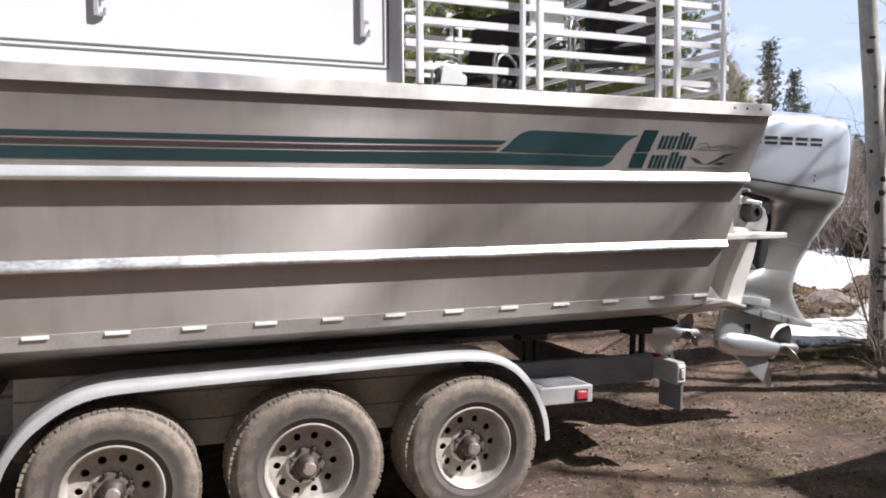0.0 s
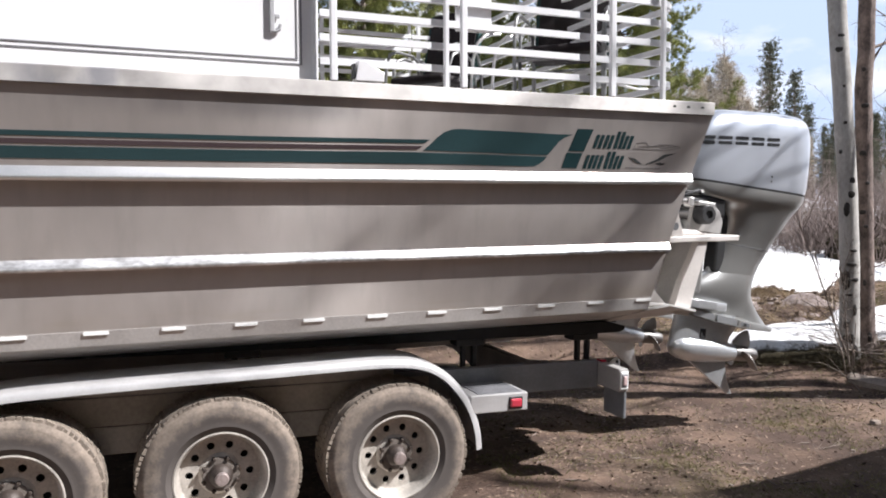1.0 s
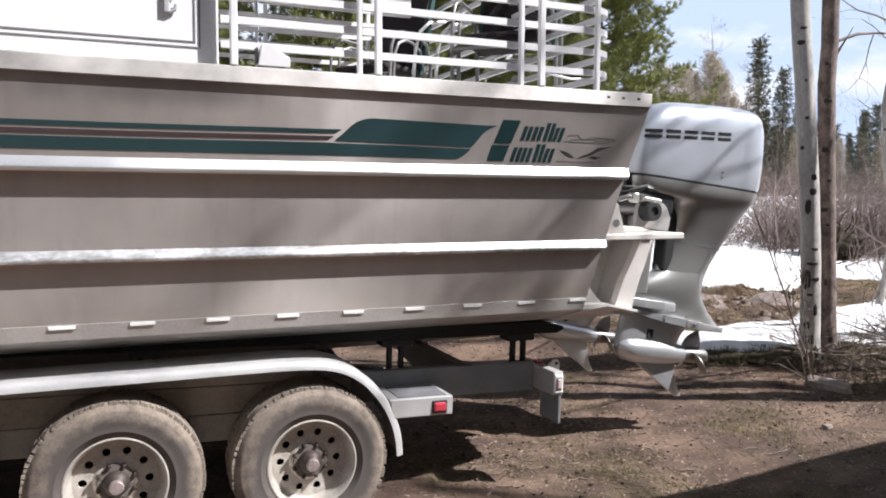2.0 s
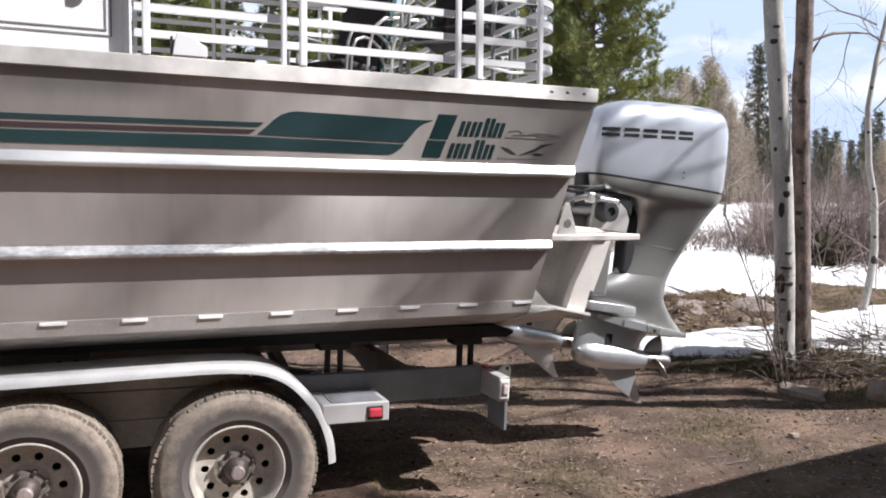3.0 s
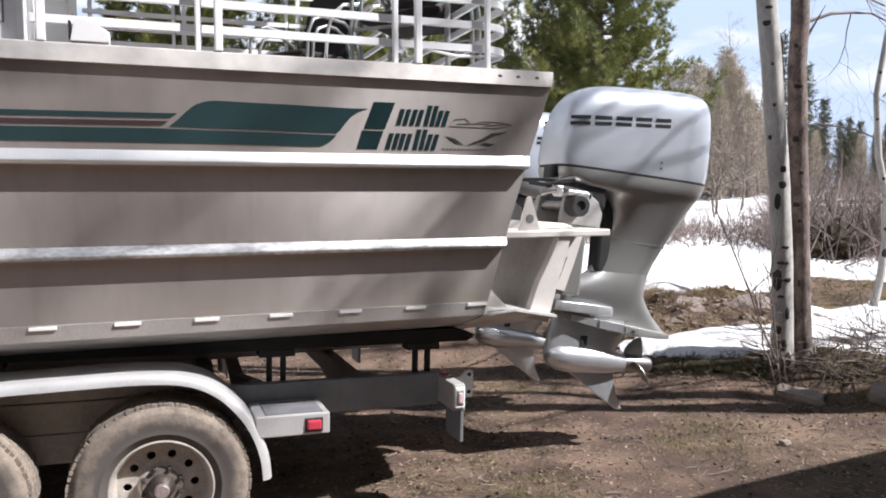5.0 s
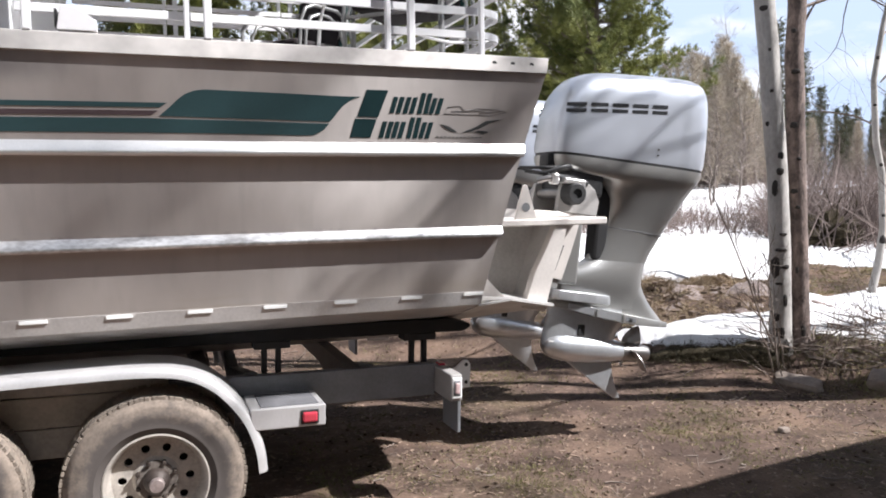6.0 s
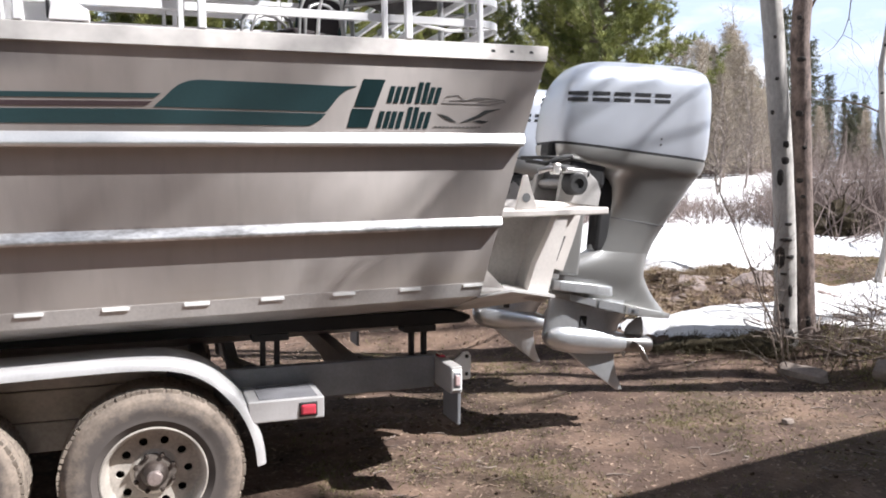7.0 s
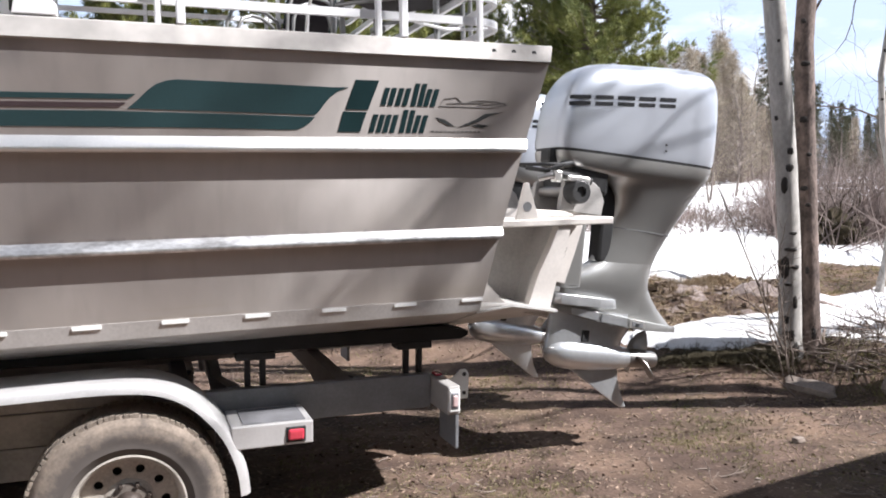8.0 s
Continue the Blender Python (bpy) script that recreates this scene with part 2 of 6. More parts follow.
def ground_material():
    m = shader("driveway_dirt", (0.150, 0.102, 0.079), 0.95, vary=0.5, tint=(0.037, 0.025, 0.020), scale=3.4, fine=48, bump=0.9, bump_far=0.02, rough_vary=0.04, spec=0.2)
    n, l = m.node_tree.nodes, m.node_tree.links
    b = n["Principled BSDF"]
    socket = b.inputs["Base Color"].links[0].from_socket
    co = n.new("ShaderNodeTexCoord")
    for scale, lo, hi, amount, colour in ((0.9, 0.50, 0.70, 0.35, (0.125, 0.108, 0.052, 1)), (0.55, 0.46, 0.62, 0.55, (0.065, 0.045, 0.036, 1)), (11.0, 0.56, 0.66, 0.55, (0.045, 0.032, 0.026, 1)), (1.3, 0.50, 0.62, 0.50, (0.225, 0.152, 0.107, 1)), (23.0, 0.60, 0.68, 0.6, (0.30, 0.22, 0.165, 1))):
        g, r, k, mx = n.new("ShaderNodeTexNoise"), n.new("ShaderNodeValToRGB"), n.new("ShaderNodeMath"), n.new("ShaderNodeMixRGB")
        g.inputs["Scale"].default_value, g.inputs["Detail"].default_value = scale, 7
        r.color_ramp.elements[0].position, r.color_ramp.elements[1].position = lo, hi
        k.operation = "MULTIPLY"
        k.inputs[1].default_value = amount
        mx.inputs[2].default_value = colour
        l.new(co.outputs["Object"], g.inputs["Vector"])
        l.new(g.outputs["Fac"], r.inputs["Fac"])
        l.new(r.outputs["Color"], k.inputs[0])
        l.new(k.outputs[0], mx.inputs[0])
        l.new(socket, mx.inputs[1])
        socket = mx.outputs["Color"]
    # long dark streaks beside the trailer: loam, with tree-shadow bands painted in
    mp, g, r, k, mx = n.new("ShaderNodeMapping"), n.new("ShaderNodeTexNoise"), n.new("ShaderNodeMapRange"), n.new("ShaderNodeMath"), n.new("ShaderNodeMixRGB")
    mp.inputs["Scale"].default_value = (0.55, 1.6, 1)
    g.inputs["Scale"].default_value, g.inputs["Detail"].default_value = 2.0, 6
    r.inputs["From Min"].default_value, r.inputs["From Max"].default_value, r.inputs["To Max"].default_value = 0.46, 0.62, 0.60
    mx.inputs[2].default_value = (0.05, 0.033, 0.027, 1)
    l.new(co.outputs["Object"], mp.inputs["Vector"])
    l.new(mp.outputs["Vector"], g.inputs["Vector"])
    l.new(g.outputs["Fac"], r.inputs["Value"])
    l.new(r.outputs["Result"], mx.inputs[0])
    l.new(socket, mx.inputs[1])
    l.new(mx.outputs["Color"], b.inputs["Base Color"])
    return m


M["dirt"] = ground_material()


def hull_material():
    """Mill-finish plate: broad clouding, upright wash streaks, and weld grime along the rails' upper edges."""
    m = M["hull"]
    n, l = m.node_tree.nodes, m.node_tree.links
    b = n["Principled BSDF"]
    socket = b.inputs["Base Color"].links[0].from_socket
    co = n.new("ShaderNodeTexCoord")
    sep = n.new("ShaderNodeSeparateXYZ")
    l.new(co.outputs["Object"], sep.inputs[0])

    def layer(scale, stretch, lo, hi, amount, colour, where=None):
        nonlocal socket
        mp, g, r, k, mx = n.new("ShaderNodeMapping"), n.new("ShaderNodeTexNoise"), n.new("ShaderNodeMapRange"), n.new("ShaderNodeMath"), n.new("ShaderNodeMixRGB")
        mp.inputs["Scale"].default_value = stretch
        g.inputs["Scale"].default_value, g.inputs["Detail"].default_value = scale, 6
        r.inputs["From Min"].default_value, r.inputs["From Max"].default_value = lo, hi
        r.inputs["To Max"].default_value = amount
        k.operation = "MULTIPLY"
        k.inputs[1].default_value = 1.0
        mx.inputs[2].default_value = colour
        l.new(co.outputs["Object"], mp.inputs["Vector"])
        l.new(mp.outputs["Vector"], g.inputs["Vector"])
        l.new(g.outputs["Fac"], r.inputs["Value"])
        l.new(r.outputs["Result"], k.inputs[0])
        if where is not None:
            l.new(where, k.inputs[1])
        l.new(k.outputs[0], mx.inputs[0])
        l.new(socket, mx.inputs[1])
        socket = mx.outputs["Color"]

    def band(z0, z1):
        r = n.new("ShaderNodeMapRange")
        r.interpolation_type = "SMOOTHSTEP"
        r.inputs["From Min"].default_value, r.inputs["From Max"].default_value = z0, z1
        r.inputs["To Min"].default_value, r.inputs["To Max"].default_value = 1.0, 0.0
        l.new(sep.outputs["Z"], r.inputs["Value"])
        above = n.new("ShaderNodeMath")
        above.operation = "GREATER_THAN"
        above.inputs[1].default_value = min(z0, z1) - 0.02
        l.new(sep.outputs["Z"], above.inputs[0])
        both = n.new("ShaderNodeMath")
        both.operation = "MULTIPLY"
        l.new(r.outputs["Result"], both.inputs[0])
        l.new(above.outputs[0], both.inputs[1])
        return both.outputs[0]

    layer(0.8, (1, 1, 0.7), 0.40, 0.68, 0.45, (0.320, 0.300, 0.284, 1))
    layer(5.0, (1, 1, 0.10), 0.52, 0.72, 0.30, (0.560, 0.536, 0.512, 1))
    layer(16.0, (1, 1, 0.07), 0.50, 0.72, 0.24, (0.288, 0.268, 0.252, 1))
    # darker blotches towards the gunwale cap
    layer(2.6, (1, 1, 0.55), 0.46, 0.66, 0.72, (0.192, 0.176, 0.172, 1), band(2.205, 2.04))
    layer(0.9, (1, 1, 0.3), 0.35, 0.65, 0.45, (0.400, 0.336, 0.272, 1), band(1.12, 1.36))
    layer(0.8, (1, 1, 0.3), 0.40, 0.65, 0.40, (0.400, 0.344, 0.288, 1), band(1.45, 1.66))
    layer(30.0, (1, 1, 0.35), 0.50, 0.68, 0.5, (0.160, 0.144, 0.144, 1), band(1.45, 1.474))
    layer(34.0, (1, 1, 0.35), 0.54, 0.70, 0.35, (0.176, 0.160, 0.152, 1), band(1.835, 1.855))
    layer(3.0, (0.6, 1, 6), 0.50, 0.64, 0.45, (0.400, 0.344, 0.272, 1), band(1.12, 1.22))
    l.new(socket, b.inputs["Base Color"])
    # rolled grain: the gloss is drawn out across it
    b.inputs["Anisotropic"].default_value = 1.0
    grain = n.new("ShaderNodeCombineXYZ")
    for axis, value in zip("XYZ", (0.31, 0.0, 0.95)):
        grain.inputs[axis].default_value = value
    l.new(grain.outputs[0], b.inputs["Tangent"])


hull_material()


def dark_blotches(m, scale, lo, hi, amount, colour, xs, zs):
    """Darker blotches over a stretch of a plate, faded out at its ends."""
    n, l = m.node_tree.nodes, m.node_tree.links
    b = n["Principled BSDF"]
    old = b.inputs["Base Color"].links[0].from_socket
    co, sep, g, r = n.new("ShaderNodeTexCoord"), n.new("ShaderNodeSeparateXYZ"), n.new("ShaderNodeTexNoise"), n.new("ShaderNodeMapRange")
    mp = n.new("ShaderNodeMapping")
    mp.inputs["Scale"].default_value = (1, 1, 0.5)
    g.inputs["Scale"].default_value, g.inputs["Detail"].default_value = scale, 7
    r.inputs["From Min"].default_value, r.inputs["From Max"].default_value, r.inputs["To Max"].default_value = lo, hi, amount
    l.new(co.outputs["Object"], sep.inputs[0])
    l.new(co.outputs["Object"], mp.inputs["Vector"])
    l.new(mp.outputs["Vector"], g.inputs["Vector"])
    l.new(g.outputs["Fac"], r.inputs["Value"])
    socket = r.outputs["Result"]
    for axis, a0, a1 in (("X", xs[0], xs[1]), ("X", xs[3], xs[2]), ("Z", zs[0], zs[1])):
        f, k = n.new("ShaderNodeMapRange"), n.new("ShaderNodeMath")
        f.interpolation_type = "SMOOTHSTEP"
        f.inputs["From Min"].default_value, f.inputs["From Max"].default_value = a0, a1
        k.operation = "MULTIPLY"
        l.new(sep.outputs[axis], f.inputs["Value"])
        l.new(f.outputs["Result"], k.inputs[0])
        l.new(socket, k.inputs[1])
        socket = k.outputs[0]
    mx = n.new("ShaderNodeMixRGB")
    mx.inputs[2].default_value = colour
    l.new(socket, mx.inputs[0])
    l.new(old, mx.inputs[1])
    l.new(mx.outputs["Color"], b.inputs["Base Color"])


# grime on a short stretch of the upper plate
dark_blotches(M["hull"], 3.0, 0.36, 0.60, 0.62, (0.17, 0.165, 0.17, 1), (-1.7, -1.1, -0.45, -0.1), (2.03, 2.13))
# the upper plate's whole length, darker towards the cap
dark_blotches(M["hull"], 1.4, 0.30, 0.70, 0.35, (0.28, 0.265, 0.26, 1), (-8, -7, 2.5, 3), (1.98, 2.18))
# grime on the cap itself
dark_blotches(M["hull_cap"], 6.0, 0.44, 0.60, 0.75, (0.16, 0.16, 0.18, 1), (-1.75, -1.5, -1.4, -1.1), (2.14, 2.18))


# ---- mesh helpers ----
def part(name, bm, material, parent=None, label="", smooth=False):
    """One bmesh as one mesh object, under a thing or a part when parent is given."""
    me = bpy.data.meshes.new(name)
    bmesh.ops.recalc_face_normals(bm, faces=bm.faces)
    bm.to_mesh(me)
    bm.free()
    me.materials.append(M[material])
    if smooth:
        for p in me.polygons:
            p.use_smooth = True
        me.set_sharp_from_angle(angle=radians(smooth if smooth > 1 else 38))
    ob = new(name, me)
    if parent is not None:
        ob.parent = parent
    if label:
        ob["label"] = label
    return ob


def raw(name, verts, faces, material, smooth=False):
    me = bpy.data.meshes.new(name)
    me.from_pydata(verts, [], faces)
    me.materials.append(M[material])
    if smooth:
        for p in me.polygons:
            p.use_smooth = True
    return new(name, me)


def box(x0, x1, y0, y1, z0, z1, bevel=0.004, bm=None):
    out = bm or bmesh.new()
    piece = bmesh.ops.create_cube(out, size=1.0)["verts"]
    for v in piece:
        v.co = Vector((x0 + (v.co.x + 0.5) * (x1 - x0), y0 + (v.co.y + 0.5) * (y1 - y0), z0 + (v.co.z + 0.5) * (z1 - z0)))
    if bevel:
        edges = list({e for v in piece for e in v.link_edges})
        bmesh.ops.bevel(out, geom=edges, offset=bevel, segments=2, affect="EDGES", profile=0.5)
    return out


def prism(outline, y0, y1, bevel=0.0, bm=None):
    """An outline in x and z, carried from y0 to y1."""
    out = bm or bmesh.new()
    a = [out.verts.new((x, y0, z)) for x, z in outline]
    b = [out.verts.new((x, y1, z)) for x, z in outline]
    k = len(outline)
    out.faces.new(a)
    out.faces.new(b[::-1])
    for i in range(k):
        out.faces.new((a[i], b[i], b[(i + 1) % k], a[(i + 1) % k]))
    if bevel:
        bmesh.ops.bevel(out, geom=list(out.edges), offset=bevel, segments=2, affect="EDGES", profile=0.5)
    return out


def tube(points, radius, sides=8, bm=None, radius_end=None):
    """A round bar along a line of points, tapered when radius_end is given."""
    out = bm or bmesh.new()
    pts = [Vector(p) for p in points]
    rings, up = [], Vector((0.13, 0.21, 0.97))
    for i, p in enumerate(pts):
        d = (pts[min(i + 1, len(pts) - 1)] - pts[max(i - 1, 0)]).normalized()
        u = d.cross(up)
        if u.length < 0.1:
            u = d.cross(Vector((1, 0, 0)))
        u.normalize()
        w = d.cross(u)
        r = radius if radius_end is None else radius + (radius_end - radius) * i / (len(pts) - 1)
        rings.append([out.verts.new(p + r * (math.cos(a) * u + math.sin(a) * w)) for a in [2 * math.pi * k / sides for k in range(sides)]])
    for a, b in zip(rings, rings[1:]):
        for k in range(sides):
            out.faces.new((a[k], a[(k + 1) % sides], b[(k + 1) % sides], b[k]))
    out.faces.new(rings[0][::-1])
    out.faces.new(rings[-1])
    return out


def sweep_bar(points, height, depth, inward, bm=None):
    """A flat bar, upright in section, along a level line of points; inward: which side its depth lies on."""
    out = bm or bmesh.new()
    pts = [Vector(p) for p in points]
    rings = []
    for i, p in enumerate(pts):
        d = (pts[min(i + 1, len(pts) - 1)] - pts[max(i - 1, 0)]).normalized()
        side = Vector((-d.y, d.x, 0)).normalized() * inward
        rings.append([out.verts.new(p + a * side + Vector((0, 0, b))) for a, b in ((0, 0), (depth, 0), (depth, height), (0, height))])
    for a, b in zip(rings, rings[1:]):
        for k in range(4):
            out.faces.new((a[k], a[(k + 1) % 4], b[(k + 1) % 4], b[k]))
    out.faces.new(rings[0][::-1])
    out.faces.new(rings[-1])
    return out


def lathe(profile, centre, sides=40, bm=None, closed=False):
    """A profile of (radius, y) turned about a line along y through centre (x, z)."""
    out = bm or bmesh.new()
    rings = []
    for r, y in profile:
        rings.append([out.verts.new((centre[0] + r * math.cos(2 * math.pi * k / sides), y, centre[1] + r * math.sin(2 * math.pi * k / sides))) for k in range(sides)])
    pairs = list(zip(rings, rings[1:])) + ([(rings[-1], rings[0])] if closed else [])
    for a, b in pairs:
        for k in range(sides):
            out.faces.new((a[k], a[(k + 1) % sides], b[(k + 1) % sides], b[k]))
    if not closed:
        for ring in (rings[0], rings[-1]):
            if (ring[0].co - ring[sides // 2].co).length > 1e-4:
                out.faces.new(ring)
    return out


def loft(rings, caps=True, bm=None):
    out = bm or bmesh.new()
    rows = [[out.verts.new(p) for p in ring] for ring in rings]
    k = len(rows[0])
    for a, b in zip(rows, rows[1:]):
        for i in range(k):
            out.faces.new((a[i], a[(i + 1) % k], b[(i + 1) % k], b[i]))
    if caps:
        out.faces.new(rows[0][::-1])
        out.faces.new(rows[-1])
    return out


def oval(u0, u1, half, z, power=3.0, sides=40, slope=0.0, y=0.0):
    """A rounded-box ring in plan: from u0 to u1, half its width."""
    c, a, ring = (u0 + u1) / 2, (u1 - u0) / 2, []
    for k in range(sides):
        t = 2 * math.pi * k / sides
        cx, sy = math.cos(t), math.sin(t)
        px = a * math.copysign(abs(cx) ** (2 / power), cx)
        py = half * math.copysign(abs(sy) ** (2 / power), sy)
        ring.append((c + px, y + py, z + slope * px))
    return ring


def empty(name, m=None, label="", category="", group="", kind=""):
    ob = new(name)
    ob.empty_display_size = 0.2
    if m is not None:
        ob.matrix_world = m
    return tagged(ob, label, category, group, kind)


def smooth01(a, b, v):
    t = min(1.0, max(0.0, (v - a) / (b - a)))
    return t * t * (3 - 2 * t)


# ---- ground and snow ----
def bank_coords(x, y):
    return (x - 4.4) * 0.75 + (y - 1.2) * 0.66, -(x - 4.4) * 0.66 + (y - 1.2) * 0.75


def ground_z(x, y):
    s, q = bank_coords(x, y)
    z = 0.026 * min(6.0, max(0.0, -x - 0.2))
    near = 1.0 - smooth01(9, 16, math.hypot(x - 2, y))
    z += near * (0.022 * noise.noise((x * 1.9, y * 1.9, 3.1)) + 0.010 * noise.noise((x * 7, y * 7, 8.4)))
    rough = smooth01(0.2, 0.9, s) * near
    z += rough * 0.05 * noise.noise((x * 3.1, y * 3.1, 1.7))
    lip = s - 0.24 * smooth01(0.15, -0.25, q)
    z += 0.29 * smooth01(-0.35, 0.75, lip) * smooth01(-3.6, -0.5, q + 2.0)
    hump = smooth01(-0.55, 0.15, q) * smooth01(1.5, 2.5, s) * (1 - 0.6 * smooth01(2.9, 4.2, s)) * smooth01(-4.2, -3.0, q)
    z += hump * (0.17 + 0.07 * noise.noise((x * 1.7, y * 1.7, 5.0)) + 0.035 * noise.noise((x * 5.3, y * 5.3, 7.0)))
    z += 0.22 * smooth01(3.0, 7.0, s)
    z += 0.85 * smooth01(19, 34, math.hypot(x, y)) * smooth01(6, 14, x)
    return z


def snow_depth(x, y):
    s, q = bank_coords(x, y)
    wob = 0.5 * noise.noise((x * 0.9, y * 0.9, 11.0)) + 0.25 * noise.noise((x * 2.7, y * 2.7, 4.0))
    top = 0.56 + 1.28 * smooth01(0.88, 0.1, q) + 1.3 * smooth01(0.1, -0.42, q) + 0.9 * smooth01(-0.4, -0.95, q)
    low = 0.42 + 0.22 * smooth01(0.3, -0.05, q) + 0.30 * smooth01(0.0, -0.4, q)
    mid, half = 0.5 * (top + low), 0.5 * (top - low)
    near = (0.12 - 0.05 * smooth01(0.0, -0.6, q)) * (1 - ((s - mid + 0.35 * half * wob) / half) ** 2) - 0.5 * max(0, abs(q + 0.95) - 2.0)
    edge = 2.75 + 1.15 * smooth01(1.5, 0.2, q) + 1.6 * smooth01(0.2, -0.35, q)
    main = 0.16 * smooth01(-0.3, 0.5, s - edge + 0.45 * wob) - 0.035
    far = math.hypot(x, y)
    if far > 13:
        main -= 0.13 * smooth01(13, 19, far) * (0.75 + 1.5 * noise.noise((x * 0.13, y * 0.13, 2.0)))
    if q > 7:
        main -= 0.05 * (q - 7)
    # a second field of snow on the rise beyond the brush
    if 24 < far < 44:
        side = math.degrees(math.atan2(x, y + 3.5))
        main = max(main, 0.10 * smooth01(25, 28, far) * (1 - smooth01(38, 43, far)) * smooth01(36, 38, side) * (1 - smooth01(46, 50, side)) - 0.03 + 0.04 * noise.noise((x * 0.5, y * 0.5, 3.0)))
    return max(near, main, -0.2)


def spaced(breaks):
    out = []
    for a, b, step in breaks:
        k = max(1, round((b - a) / step))
        out += [a + (b - a) * i / k for i in range(k)]
    return out + [breaks[-1][1]]


def sheet(name, xs, ys, height, material):
    verts = [(x, y, height(x, y)) for y in ys for x in xs]
    k = len(xs)
    faces = [(j * k + i, j * k + i + 1, (j + 1) * k + i + 1, (j + 1) * k + i) for j in range(len(ys) - 1) for i in range(k - 1)]
    return raw(name, verts, faces, material, smooth=True)


GX = spaced([(-900, -60, 120), (-60, -8, 5), (-8, -2.5, 0.5), (-2.5, 7.5, 0.075), (7.5, 16, 0.25), (16, 60, 2.5), (60, 900, 90)])
GY = spaced([(-900, -60, 120), (-60, -5, 5), (-5, -0.8, 0.3), (-0.8, 5, 0.075), (5, 16, 0.3), (16, 60, 2.5), (60, 900, 90)])
ground = tagged(sheet("ground", GX, GY, ground_z, "dirt"), "brown packed dirt driveway with litter and thin grass", "ground", kind="structure")
SX = spaced([(3.2, 9, 0.08), (9, 20, 0.3), (20, 120, 2.2)])
SY = spaced([(-1.0, 7, 0.08), (7, 20, 0.3), (20, 120, 2.2)])
snow = tagged(sheet("snow", SX, SY, lambda x, y: ground_z(x, y) + snow_depth(x, y), "snow"), "melting old snow lying in patches over the bank", "snow", kind="structure")

slush = tagged(sheet("muddy_snow", spaced([(4.2, 9, 0.05)]), spaced([(1.2, 6.5, 0.05)]),
                     lambda x, y: ground_z(x, y) - 0.035 + 0.065 * smooth01(1.4, 1.9, bank_coords(x, y)[0]) * (1 - smooth01(2.7, 3.2, bank_coords(x, y)[0])) * (1 - smooth01(0.9, 1.6, abs(bank_coords(x, y)[1] - 0.2))) * (0.60 + 1.5 * noise.noise((x * 2.3, y * 2.3, 6.6)) + 0.7 * noise.noise((x * 7, y * 7, 2.6)) + 0.4 * noise.noise((x * 15, y * 15, 4.6))), "slush"),
               "dirty half-melted snow on the dirt hump", "snow", kind="structure")

# the house behind the camera, whose eave shades the driveway

house = empty("house", pose(4.02, -1.66, 0, 0, 0, 5), "plain house with a brown low roof and painted siding", "house")
part("wall", box(0.5, 4.1, -6.2, -0.6, -0.2, 2.62, 0.01), "siding", house)
part("roof", loft([[(x, 0.0, 2.50), (x, 0.0, 2.62), (x, -3.4, 3.55), (x, -6.8, 2.62), (x, -6.8, 2.50), (x, -3.4, 3.42)] for x in (0.0, 4.6)]), "roofing", house)

# ---- the boat ----
C = 1.23  # distance of the centre line from the wheels' outer face
BOAT = empty("motorboat", pose(0, 0, 0, 0, 0.573, 0), "bare aluminium river boat with green stripes on a trailer", "boat")


def beam_at(x):
    """Share of the full beam, and rise of the bottom, towards the bow."""
    t = max(0.0, (-x - 3.4) / 3.9)
    return 1 - 0.93 * t ** 2.2, 0.75 * t ** 2.4


def stern_x(z):
    return 1.56 + 0.217 * (z - 1.10)


STATIONS = [-7.2, -6.8, -6.2, -5.4, -4.6, -3.8, -3.0, -2.0, -1.0, 0.0, 0.8, 1.4]


def strake(name, profile, material, label="", sides=(1, -1), close=True, x0=-7.2, smooth=False):
    """A length of hull whose section is a list of (distance from the centre line, height), ended at the raked transom."""
    for sgn in sides:
        rings = []
        for x in [s for s in STATIONS if s >= x0] + [None]:
            k, rise = beam_at(x) if x is not None else (1, 0)
            rings.append([(x if x is not None else stern_x(z), C - sgn * o * k, z + rise * (1 - 0.5 * smooth01(1.0, 2.2, z))) for o, z in profile])
        ob = part(name, loft(rings), material, BOAT, label, smooth)
    return ob


def panel_o(z):
    return 1.242 + 0.2 * (z - 1.1)


def side_plate(z0, z1, t=0.02):
    return [(panel_o(z0), z0), (panel_o(z1), z1), (panel_o(z1) - t, z1), (panel_o(z0) - t, z0)]


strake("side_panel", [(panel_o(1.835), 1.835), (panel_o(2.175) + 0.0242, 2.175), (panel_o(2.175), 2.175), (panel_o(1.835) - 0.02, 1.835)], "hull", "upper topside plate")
strake("side_panel", side_plate(1.45, 1.79), "hull", "middle topside plate")
strake("side_panel", side_plate(1.12, 1.405), "hull", "lower topside plate")
strake("rub_rail", [(panel_o(1.848), 1.848), (panel_o(1.80) + 0.036, 1.806), (panel_o(1.79) + 0.039, 1.796), (panel_o(1.785) + 0.036, 1.787), (panel_o(1.785), 1.785), (panel_o(1.80) - 0.02, 1.80)], "rail", "bright extruded rub rail", smooth=50)
strake("rub_rail", [(panel_o(1.455), 1.455), (panel_o(1.42) + 0.035, 1.420), (panel_o(1.41) + 0.038, 1.410), (panel_o(1.40) + 0.035, 1.402), (panel_o(1.40), 1.400), (panel_o(1.42) - 0.02, 1.42)], "rail_scuffed", "bright extruded rub rail with scuffs", smooth=50)
strake("chine_plate", [(panel_o(1.13), 1.1310), (panel_o(1.13) + 0.0015, 1.130), (panel_o(1.06) + 0.004, 1.062), (panel_o(1.06) - 0.012, 1.056), (panel_o(1.13) - 0.02, 1.12)], "weld", "chine plate along the hull's lower edge")
